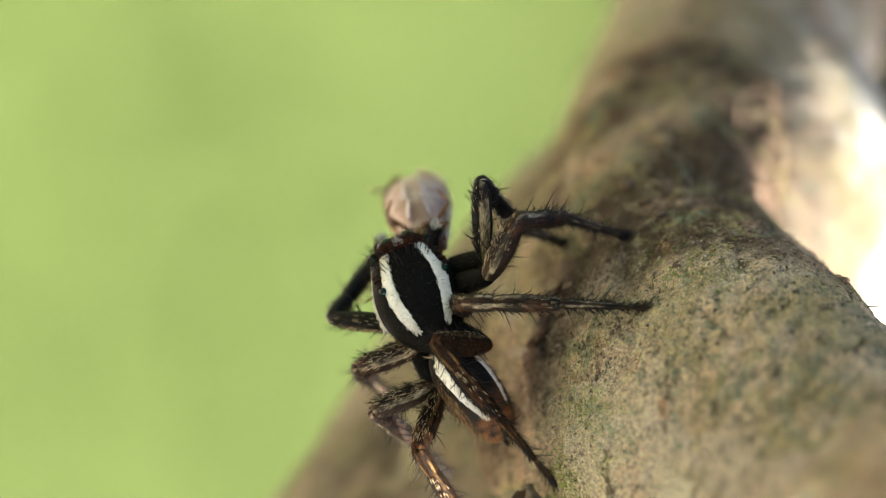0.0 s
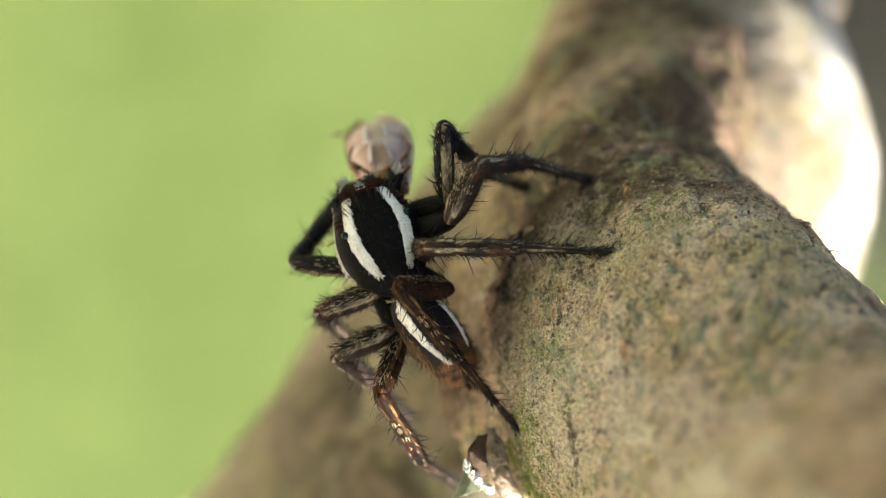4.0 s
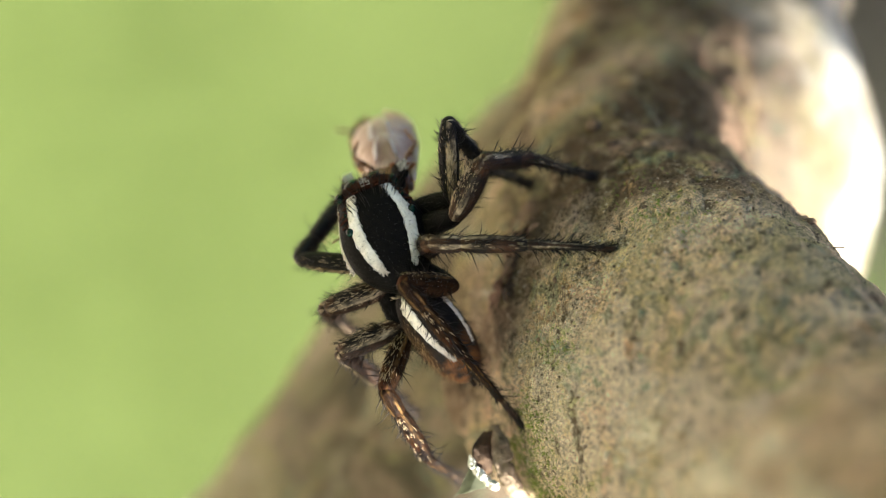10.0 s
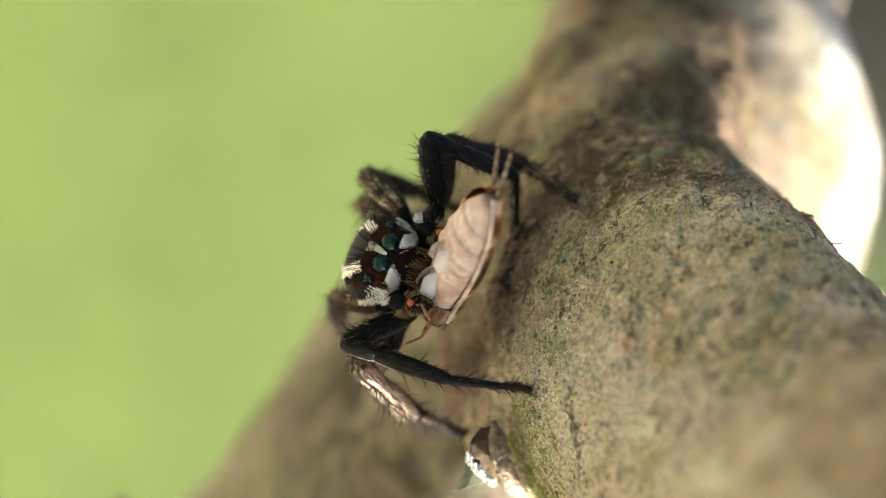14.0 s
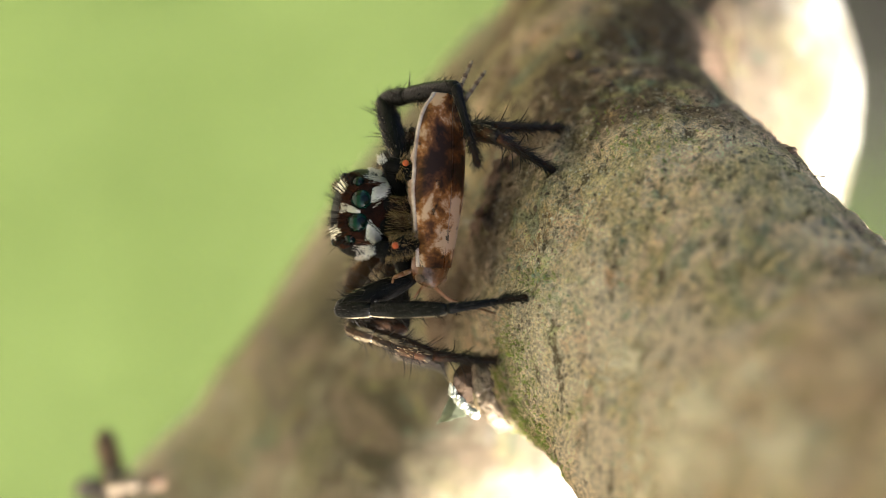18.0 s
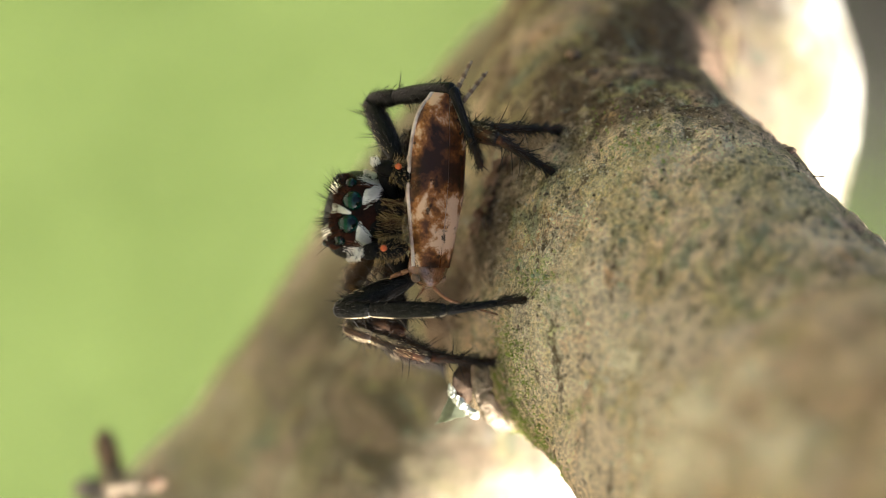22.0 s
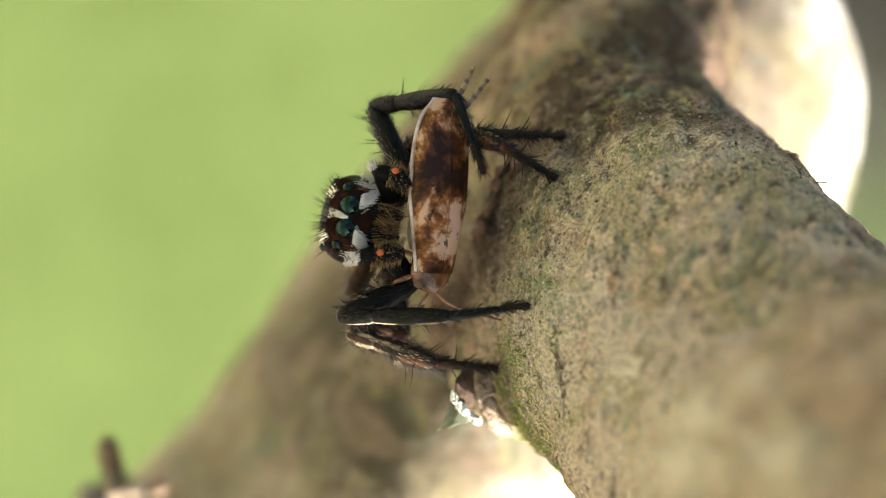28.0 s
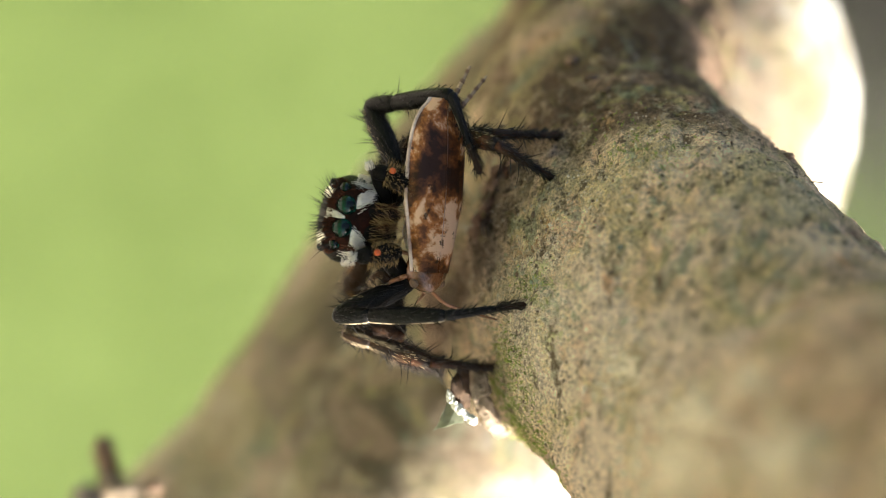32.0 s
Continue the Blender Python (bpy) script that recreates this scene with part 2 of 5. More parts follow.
WING = wing_material()
WING_EDGE = mottled("pale_wing_edge", (0.14, 0.07, 0.04), (0.66, 0.52, 0.42), 1000, 0.45, 0.00003)
PREY_BODY = mottled("tan_insect_body", (0.09, 0.035, 0.013), (0.26, 0.11, 0.04), 900, 0.4, 0.00003)
PREY_PALE = mottled("whitish_insect_belly", (0.30, 0.17, 0.12), (0.60, 0.47, 0.41), 700, 0.5, 0.00004)
HEAD = mottled("amber_blotched_head", (0.025, 0.008, 0.003), (0.17, 0.065, 0.024), 1300, 0.22, 0.00005, 0.5)
BANDED = mottled("banded_insect_spike", (0.05, 0.03, 0.015), (0.36, 0.26, 0.15), 2600, 0.5)
FILM, _n, _l, _b = material("clear_hind_wing", 0.35)
_b.inputs["Base Color"].default_value = (0.85, 0.82, 0.82, 1)
_b.inputs["Transmission Weight"].default_value = 0.7
_b.inputs["IOR"].default_value = 1.3
_l.new(ramp(_n, _l, grain(_n, _l, coords(_n), 1500), (0.3, (0.68, 0.64, 0.64)), (0.7, (0.92, 0.9, 0.9))), _b.inputs["Base Color"])
FLAKE = mottled("white_lichen", (0.50, 0.50, 0.40), (0.74, 0.73, 0.64), 1500, 0.95, 0.00004, 0.05)
RUST_SCALE = mottled("rust_brown_bark_flake", (0.17, 0.085, 0.05), (0.42, 0.26, 0.17), 700, 0.85, 0.0002)
SCALE = mottled("brown_bark_scale", (0.06, 0.035, 0.02), (0.18, 0.11, 0.06), 800, 0.8, 0.00015)
RIDGE = mottled("pale_bark_ridge", (0.13, 0.09, 0.055), (0.42, 0.33, 0.23), 900, 0.85, 0.00025, 0.2)
GRANULE = mottled("tan_bark_granule", (0.34, 0.26, 0.17), (0.70, 0.60, 0.44), 1400, 0.8, 0.0, 0.3)
TWIG = mottled("grey_twig", (0.10, 0.075, 0.055), (0.32, 0.26, 0.2), 500, 0.8, 0.0002)
CRUST_PALE = mottled("pale_grey_lichen", (0.46, 0.40, 0.29), (0.62, 0.55, 0.42), 500, 0.9, 0.0001, 0.2)
CRUST_BLUE = mottled("blue_green_lichen", (0.20, 0.21, 0.14), (0.32, 0.34, 0.23), 700, 0.9, 0.0001, 0.2)
CRUST_GOLD = mottled("yellow_green_lichen", (0.33, 0.30, 0.15), (0.48, 0.44, 0.25), 900, 0.9, 0.0001, 0.2)
CRUST_RUST = mottled("rust_lichen", (0.22, 0.13, 0.06), (0.36, 0.23, 0.12), 900, 0.9, 0.0001, 0.2)


def grass_material(name, a, b_, scale):
    m, n, l, b = material(name, 0.6)
    v = coords(n)
    c = ramp(n, l, grain(n, l, v, scale, 5), (0.3, a), (0.7, b_))
    c = mix(n, l, 0.4, c, ramp(n, l, grain(n, l, v, scale * 9, 4), (0.3, 0.6), (0.7, 1.1)), "MULTIPLY")
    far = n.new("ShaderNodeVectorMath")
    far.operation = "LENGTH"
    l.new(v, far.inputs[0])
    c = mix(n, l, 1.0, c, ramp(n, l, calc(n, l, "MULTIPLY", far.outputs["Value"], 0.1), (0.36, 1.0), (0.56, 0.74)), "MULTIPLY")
    l.new(c, b.inputs["Base Color"])
    b.inputs["Specular IOR Level"].default_value = 0.2
    return m


def ground_material():
    """Short grass, with an unseen dry tan disc added under the shrub for bounce light."""
    m, n, l, b = material("lawn_and_bounce_disc", 0.8)
    v = coords(n)
    c = ramp(n, l, grain(n, l, v, 0.9, 5), (0.3, (0.096, 0.130, 0.032)), (0.7, (0.106, 0.141, 0.036)))
    c = mix(n, l, 0.4, c, ramp(n, l, grain(n, l, v, 25, 4), (0.3, 0.75), (0.7, 1.0)), "MULTIPLY")
    # out of view: pale tan ground added to throw light up onto the branch
    bounce_disc = ramp(n, l, grain(n, l, v, 6, 6), (0.3, (0.37, 0.315, 0.25)), (0.7, (0.48, 0.415, 0.335)))
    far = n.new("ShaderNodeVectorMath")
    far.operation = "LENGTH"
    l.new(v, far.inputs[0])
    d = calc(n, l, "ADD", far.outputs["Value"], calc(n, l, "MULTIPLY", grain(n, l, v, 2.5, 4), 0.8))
    # grass colour darkens with distance
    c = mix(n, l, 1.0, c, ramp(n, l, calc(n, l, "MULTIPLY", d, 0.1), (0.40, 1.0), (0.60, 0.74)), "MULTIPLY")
    l.new(mix(n, l, ramp(n, l, calc(n, l, "MULTIPLY", d, 0.1), (0.19, 0.0), (0.215, 1.0)), bounce_disc, c), b.inputs["Base Color"])
    b.inputs["Specular IOR Level"].default_value = 0.2
    bump(n, l, b, grain(n, l, v, 40, 4), 0.01)
    return m


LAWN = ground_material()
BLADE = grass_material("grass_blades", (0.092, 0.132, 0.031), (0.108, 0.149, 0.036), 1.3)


MOSS = mottled("yellow_green_moss", (0.15, 0.19, 0.035), (0.42, 0.46, 0.09), 900, 0.8)
DRY_LEAF = mottled("dull_brown_leaf", (0.035, 0.030, 0.025), (0.07, 0.061, 0.05), 9, 0.7)


# ---- building ----
def part(name, bm, mat, parent=None, label="", smooth=True):
    """Links a bmesh, in mm, as one mesh object under its thing or part."""
    me = bpy.data.meshes.new(name)
    bmesh.ops.scale(bm, vec=(MM, MM, MM), verts=bm.verts)
    bmesh.ops.recalc_face_normals(bm, faces=bm.faces)
    bm.to_mesh(me)
    bm.free()
    me.materials.append(mat)
    if smooth:
        me.shade_smooth()
    ob = new(name, me)
    if parent:
        ob.parent = parent
    if label:
        ob["label"] = label
    return ob


def bridge(bm, rings, close=True, cap0=True, cap1=True):
    k = len(rings[0])
    for a, b in zip(rings, rings[1:]):
        for i in range(k if close else k - 1):
            j = (i + 1) % k
            bm.faces.new((a[i], a[j], b[j], b[i]))
    if cap0:
        bm.faces.new(rings[0][::-1])
    if cap1:
        bm.faces.new(rings[-1])


def loft(bm, sections, k=24, n=2.3):
    """Rings along y: (y, half width, bottom, top[, x shift])."""
    rings = []
    for y, w, lo, hi, *sx in sections:
        zc, h = (lo + hi) / 2, (hi - lo) / 2
        ring = []
        for i in range(k):
            a = 2 * math.pi * i / k
            c, s = math.cos(a), math.sin(a)
            ring.append(bm.verts.new(((sx[0] if sx else 0) + w * math.copysign(abs(c) ** (2 / n), c), y, zc + h * math.copysign(abs(s) ** (2 / n), s))))
        rings.append(ring)
    bridge(bm, rings)


def smooth_sections(sections, steps):
    """Catmull-Rom between the rows."""
    out = []
    m = len(sections)
    for i in range(m - 1):
        p = [sections[max(0, min(m - 1, i + q))] for q in (-1, 0, 1, 2)]
        for j in range(steps):
            t = j / steps
            out.append(tuple(0.5 * (2 * b + (c - a) * t + (2 * a - 5 * b + 4 * c - d) * t * t + (3 * b - a - 3 * c + d) * t ** 3) for a, b, c, d in zip(*p)))
    out.append(tuple(sections[-1]))
    return out


def strand(bm, p, d, length, r=0.012, curl=0.15, rng=random):
    """One tapered hair of two joints."""
    d = Vector(d).normalized()
    side = d.orthogonal().normalized()
    up = d.cross(side)
    bend = (side * rng.uniform(-1, 1) + up * rng.uniform(-1, 1)) * curl * length
    p = Vector(p)
    base, mid, tip = p, p + d * length * 0.55 + bend * 0.3, p + d * length + bend
    ring0 = [bm.verts.new(base + (side * math.cos(a) + up * math.sin(a)) * r) for a in (0, 2.09, 4.19)]
    ring1 = [bm.verts.new(mid + (side * math.cos(a) + up * math.sin(a)) * r * 0.7) for a in (0, 2.09, 4.19)]
    t = bm.verts.new(tip)
    for i in range(3):
        j = (i + 1) % 3
        bm.faces.new((ring0[i], ring0[j], ring1[j], ring1[i]))
        bm.faces.new((ring1[i], ring1[j], t))


def blob(bm, centre, size, k=14, m=9):
    """An ellipsoid with poles on its y axis."""
    c = Vector(centre)
    rings = []
    for i in range(1, m):
        a = math.pi * i / m
        rings.append([bm.verts.new(c + Vector((size[0] * math.sin(a) * math.cos(2 * math.pi * j / k), -size[1] * math.cos(a), size[2] * math.sin(a) * math.sin(2 * math.pi * j / k)))) for j in range(k)])
    bridge(bm, rings)


def spline(points, q):
    """Catmull-Rom through points; q runs from 0 to len - 1."""
    m = len(points)
    i = max(0, min(m - 2, int(q)))
    t = q - i
    a, b, c, d = (points[max(0, min(m - 1, i + s))] for s in (-1, 0, 1, 2))
    return 0.5 * (2 * b + (c - a) * t + (2 * a - 5 * b + 4 * c - d) * t * t + (3 * b - a - 3 * c + d) * t ** 3)


def limb(bm, places, radii, samples, k, rough, seed, skew=0.0, swell=1.0, keel=0.0, knobs=()):
    """A bark-covered tube through places (mm), swollen and pitted; samples: where its rings lie."""
    radii = [Vector((r, 0, 0)) for r in radii]
    rings = []
    side = None
    off = Vector((seed * 7.3, seed * 3.1, seed * 5.7))
    for q in samples:
        c = spline(places, q)
        d = (spline(places, min(len(places) - 1, q + 0.02)) - spline(places, max(0, q - 0.02))).normalized()
        side = d.orthogonal().normalized() if side is None else (side - d * side.dot(d)).normalized()
        up = d.cross(side)
        r = spline(radii, q).x
        ring = []
        for i in range(k):
            a = 2 * math.pi * i / k
            w = side * math.cos(a) + up * math.sin(a)
            p = c + w * r * (1 + keel * max(0.0, -w.y) ** 6)
            p.y -= skew * r * (0.69 * w.x + 0.72 * w.z)
            h = swell * (0.55 * noise.noise(p * 0.12 + off) + 0.30 * noise.noise(p * 0.35 + off))
            h += rough * (0.14 * noise.noise(p * 0.9 + off) + 0.06 * noise.noise(p * 2.1 + off) + 0.06 * noise.noise(p * 6.1 + off))
            crack = noise.noise(Vector((p.x * 1.1, p.y * 1.1, p.z * 1.1)) + off * 2)
            h -= rough * 0.16 * max(0.0, 0.16 - abs(crack)) / 0.16
            for at, size, height in knobs:
                h += height * math.exp(-(p - at).length_squared / size ** 2)
            ring.append(bm.verts.new(p + w * h))
        rings.append(ring)
    bridge(bm, rings)


def on_stage(ob, m=None):
    """Puts an object built in stage millimetres into the world."""
    ob.matrix_world = STAGE @ (m if m else Matrix.Identity(4))
    return ob


# ---- ground ----
def build_ground():
    bm = bmesh.new()
    rings = []
    for r in (0.5, 1, 2, 3, 4, 5, 6.5, 8, 10, 14, 20, 40, 100, 400, 1500, 4000):
        ring = []
        for i in range(48):
            a = 2 * math.pi * i / 48
            p = Vector((r * math.cos(a), r * math.sin(a), 0))
            p.z = 0.05 * noise.noise(p * 0.5) if r < 50 else 0
            ring.append(bm.verts.new(p / MM))
        rings.append(ring)
    bridge(bm, rings, cap1=False)
    tagged(part("ground", bm, LAWN), "sunlit short green lawn with an unseen tan bounce disc under the shrub", "ground", kind="structure")
    rng = random.Random(4)
    bm = bmesh.new()
    for i in range(16000):
        x, y = rng.uniform(-1.0, 1.0), rng.uniform(2.7, 10.5)
        x *= 0.4 + y / 8
        z = 0.05 * noise.noise(Vector((x, y, 0)) * 0.5)
        a, h, w = rng.uniform(0, 6.28), rng.uniform(0.02, 0.05), rng.uniform(0.004, 0.008)
        s = Vector((math.cos(a), math.sin(a), 0))
        lean = Vector((rng.uniform(-1, 1), rng.uniform(-1, 1), 0)) * h * 0.5
        p = Vector((x, y, z - 0.004))
        v = [bm.verts.new(q / MM) for q in (p - s * w, p + s * w, p + s * w * 0.7 + lean * 0.35 + Vector((0, 0, h * 0.6)), p - s * w * 0.7 + lean * 0.35 + Vector((0, 0, h * 0.6)), p + lean + Vector((0, 0, h)))]
        bm.faces.new(v[:4])
        bm.faces.new((v[3], v[2], v[4]))
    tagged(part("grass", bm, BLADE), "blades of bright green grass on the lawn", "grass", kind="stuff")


build_ground()


def build_shrub():
    """A dark dry shrub on the lawn, far behind."""
    rng = random.Random(9)
    shrub = tagged(new("garden_shrub"), "dark brown leafy shrub standing far off on the lawn", "shrub")
    shrub.location = (-0.62, 5.6, 0)
    for k in range(5):
        bm = bmesh.new()
        a = k * 1.25
        pts = [Vector((0, 0, -40)), Vector((90 * math.cos(a), 90 * math.sin(a), 350)), Vector((260 * math.cos(a), 260 * math.sin(a), 800))]
        rings = [[bm.verts.new(spline(pts, 2 * i / 8) + Vector((math.cos(b), math.sin(b), 0)) * (22 - 2 * i)) for b in (0, 1.05, 2.09, 3.14, 4.19, 5.24)] for i in range(9)]
        bridge(bm, rings)
        part("stem", bm, TWIG, shrub)
    bm = bmesh.new()
    for i in range(7000):
        d = Vector((rng.gauss(0, 1), rng.gauss(0, 1), rng.gauss(0, 1))).normalized()
        r = rng.uniform(0.3, 1.0) * (1 + 0.25 * noise.noise(d * 2.5))
        p = Vector((d.x * 620 * r, d.y * 500 * r, 560 + d.z * 620 * r))
        if p.z < 30:
            continue
        n_ = Vector((rng.uniform(-1, 1), rng.uniform(-1, 1), rng.uniform(-0.4, 1))).normalized()
        u = n_.orthogonal().normalized()
        w = n_.cross(u)
        L = rng.uniform(25, 55)
        bm.faces.new([bm.verts.new(p + q) for q in (-u * L, w * L * 0.45 + n_ * 4, u * L, -w * L * 0.45 + n_ * 4)])
    part("crown", bm, DRY_LEAF, shrub, "dense dull brown leaves")


build_shrub()


# ---- the stem and its branch ----
def build_stem():
    bm = bmesh.new()
    places = [Vector((-1300, 330, -2150)), Vector((-700, 150, -800)), Vector((-300, 60, -330)), Vector((-110, 26, -118)), Vector((-50, 18, -56)),
              spot(480, 1170, 22), spot(738, 860, 21), spot(965, 490, 20), spot(1165, 190, 21), spot(1210, -120, 25), spot(1345, -430, 30),
              Vector((36, 46, 80)), Vector((120, 90, 220)), Vector((170, 150, 420))]
    radii = [22, 18, 14, 11.5, 10.6, 10.1, 9.6, 9.0, 8.4, 5.9, 5.3, 5.2, 5.0, 3]
    q = [i * 0.25 for i in range(0, 16)] + [4 + i * 0.02 for i in range(0, 360)] + [11.25, 11.5, 11.75, 12, 12.25, 12.5, 12.75, 13]
    limb(bm, places, radii, q, 150, 0.6, 1, 0.0, 0.45, 0.32)
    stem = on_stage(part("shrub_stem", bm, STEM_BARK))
    tagged(stem, "thick grey-brown mossy shrub stem rising from the lawn", "tree stem")
    bm = bmesh.new()
    places = [spot(1185, -30, 25), spot(1092, 100, 15), spot(1062, 270, 8.5), spot(1125, 430, 4.5), spot(1240, 592, -0.6), spot(1484, 846, -8.5),
              spot(1780, 1145, -24), Vector((40, -42, -36)), Vector((56, -58, -52)), Vector((62, -64, -58))]
    radii = [4.8, 5.2, 5.3, 6.8, 7.25, 7.4, 7.4, 7.2, 6.0, 3.5]
    q = [i * 0.011 for i in range(0, 500)] + [5.5 + 0.03 * i for i in range(0, 50)] + [7.0, 7.3, 7.6, 8, 8.3, 8.6, 9]
    limb(bm, places, radii, q, 300, 1.0, 2, 0.2, knobs=((spot(850, 395, 7.5), 2.4, 1.5), (spot(855, 510, 6.5), 2.2, 1.4), (spot(860, 600, 5), 2.0, 1.0), (spot(862, 685, 3.5), 1.7, 1.3)))
    # unseen limb, added to keep the sun off the upper stem
    far = bmesh.new()
    limb(far, [Vector(p) for p in ((13, 31, 24.9), (21, 31, 24.9), (30, 26, 14.9), (32.3, 16.3, 0.5), (33.1, 8, -3.1))], [4.2, 4.6, 4.6, 4.4, 2.5], [i * 0.1 for i in range(41)], 40, 0.6, 5, 0.0, 0.4)
    part("unseen_shade_branch", far, STEM_BARK, stem, "grey-brown branch added out of view to shade the stem")
    bm.normal_update()
    tree = BVHTree.FromBMesh(bm)
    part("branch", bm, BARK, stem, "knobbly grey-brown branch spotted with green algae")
    return tree


BRANCH = build_stem()
LENS_AT = Vector((0, -REACH, 0))


def on_bark(u, v, sink=0.0):
    """The place on the branch seen from the lens at rest at (u, v), and its normal; stage mm."""
    way = (spot(u, v) - LENS_AT).normalized()
    place, normal, _, _ = BRANCH.ray_cast(LENS_AT, way)
    if place is None:
        return None, None
    normal = normal if normal.dot(way) < 0 else -normal
    return place - normal * sink, normal


def build_moss():
    rng = random.Random(6)
    bm = bmesh.new()
    for (u0, v0), (u1, v1), spread, count in (((868, 650), (985, 850), 11, 520), ((900, 600), (960, 790), 16, 150), ((860, 690), (905, 790), 10, 110), ((895, 570), (905, 640), 12, 80), ((1090, 205), (1180, 300), 40, 120), ((930, 470), (960, 520), 22, 70)):
        for _ in range(count):
            t = rng.uniform(0, 1)
            p, n_ = on_bark(u0 + (u1 - u0) * t + rng.gauss(0, spread), v0 + (v1 - v0) * t + rng.gauss(0, spread * 0.6))
            if p is None:
                continue
            for _ in range(2):
                d = n_ + Vector((rng.uniform(-1, 1), rng.uniform(-1, 1), rng.uniform(-1, 1))) * 0.8
                strand(bm, p - n_ * 0.03, d, rng.uniform(0.09, 0.2), 0.03, 0.3, rng)
    tagged(on_stage(part("moss", bm, MOSS)), "thin yellow-green moss along the branch's edge", "moss", kind="stuff")
    bm = bmesh.new()
    for _ in range(560):
        p, n_ = on_bark(rng.uniform(830, 1480), rng.uniform(150, 760), 0.04)
        if p is None:
            continue
        r = rng.uniform(0.025, 0.075)
        crumb(bm, p, (r * rng.uniform(0.8, 2.2), r, r * rng.uniform(0.7, 1.8)), rng.uniform(0, 50), 7, 5)
    tagged(on_stage(part("bark_grit", bm, SCALE)), "dark crumbs of loose bark and grit", "bark", kind="stuff")
    bm = bmesh.new()
    for _ in range(3200):
        t = rng.uniform(0, 1)
        p, n_ = on_bark(890 + 330 * t * t + rng.gauss(0, 60), 700 - 480 * t + rng.gauss(0, 40), 0.02)
        if p is None:
            continue
        r = rng.uniform(0.02, 0.05)
        crumb(bm, p, (r * rng.uniform(0.8, 1.8), r, r * rng.uniform(0.7, 1.6)), rng.uniform(0, 50), 5, 4)
    tagged(on_stage(part("bark_granules", bm, GRANULE)), "fine tan granules of weathered bark", "bark", kind="stuff")


def crumb(bm, centre, size, seed, k=12, m=8, rough=0.35):
    """A small uneven lump."""
    c = Vector(centre)
    rings = []
    for i in range(1, m):
        a = math.pi * i / m
        ring = []
        for j in range(k):
            w = Vector((math.sin(a) * math.cos(6.2832 * j / k), -math.cos(a), math.sin(a) * math.sin(6.2832 * j / k)))
            e = 1 + rough * noise.noise(w * 2.2 + Vector((seed, seed * 2.0, 0)))
            ring.append(bm.verts.new(c + Vector((w.x * size[0], w.y * size[1], w.z * size[2])) * e))
        rings.append(ring)
    bridge(bm, rings)


build_moss()


def lichen_crust(u, v, r, mat, label, seed, count):
    """A loose crust of tiny granules that thins out from (u, v)."""
    rng = random.Random(seed)
    bm = bmesh.new()
    for _ in range(count):
        a, w = rng.uniform(0, 2 * math.pi), abs(rng.gauss(0, 0.75)) * r
        w *= 1 + 0.6 * noise.noise(Vector((math.cos(a) * 1.6, math.sin(a) * 1.6, seed * 3.7)))
        p, n_ = on_bark(u + w * math.cos(a), v + w * 0.9 * math.sin(a), 0.05)
        if p is None:
            continue
        g = rng.uniform(0.025, 0.065) * (1 + r / 60)
        crumb(bm, p, (g * rng.uniform(0.8, 1.6), g * 0.8, g * rng.uniform(0.8, 1.6)), rng.uniform(0, 50), 6, 4)
    tagged(on_stage(part("lichen_crust", bm, mat)), label, "lichen", "lichen crusts on the branch", "stuff")


def build_crusts():
    pale, blue, gold, rust = ("pale grey lichen crust on the branch's bark", "blue-green lichen crust on the branch's bark", "yellow-green lichen crust on the branch's bark", "rust-brown lichen crust on the branch's bark")
    lichen_crust(812, 330, 22, CRUST_PALE, pale, 90, 160)
    lichen_crust(826, 395, 18, CRUST_PALE, pale, 91, 120)
    for k, (u, v, r, count) in enumerate(((1205, 815, 85, 900), (1235, 725, 60, 500), (1110, 640, 50, 350), (1380, 800, 70, 400), (1330, 660, 55, 260), (1000, 575, 20, 60))):
        lichen_crust(u, v, r, CRUST_PALE, pale, 1 + k, count)
    for k, (u, v, r) in enumerate(((948, 486, 16), (965, 500, 12), (985, 525, 16), (1020, 550, 18), (1098, 427, 9), (1097, 462, 9), (1100, 505, 11), (1105, 560, 12), (1210, 470, 10), (1270, 385, 15), (1310, 440, 12), (1160, 350, 13), (915, 470, 12), (1470, 395, 12), (1375, 475, 9))):
        lichen_crust(u, v, r, CRUST_BLUE, blue, 21 + k, 70)
    for k, (u, v, r) in enumerate(((960, 460, 26), (975, 590, 26), (940, 640, 22), (1245, 400, 26), (1120, 265, 24), (1010, 730, 30), (1180, 395, 18))):
        lichen_crust(u, v, r, CRUST_GOLD, gold, 41 + k, 70)
    for k, (u, v, r) in enumerate(((1045, 470, 10), (950, 418, 16), (920, 435, 14), (1080, 205, 14), (1170, 650, 16), (1470, 625, 26), (1555, 580, 22))):
        lichen_crust(u, v, r, CRUST_RUST, rust, 61 + k, 60)


build_crusts()


# ---- the jumping spider ----
SHELL = smooth_sections([(-2.15, 0.30, -0.75, -0.25), (-1.85, 0.85, -1.05, 0.15), (-1.25, 1.35, -1.25, 0.55), (-0.5, 1.62, -1.35, 0.80), (0.3, 1.62, -1.35, 0.93), (1.0, 1.45, -1.3, 0.92),
                         (1.6, 1.22, -1.15, 0.80), (1.98, 1.0, -0.95, 0.62), (2.14, 0.78, -0.75, 0.44), (2.20, 0.45, -0.5, 0.22)], 3)


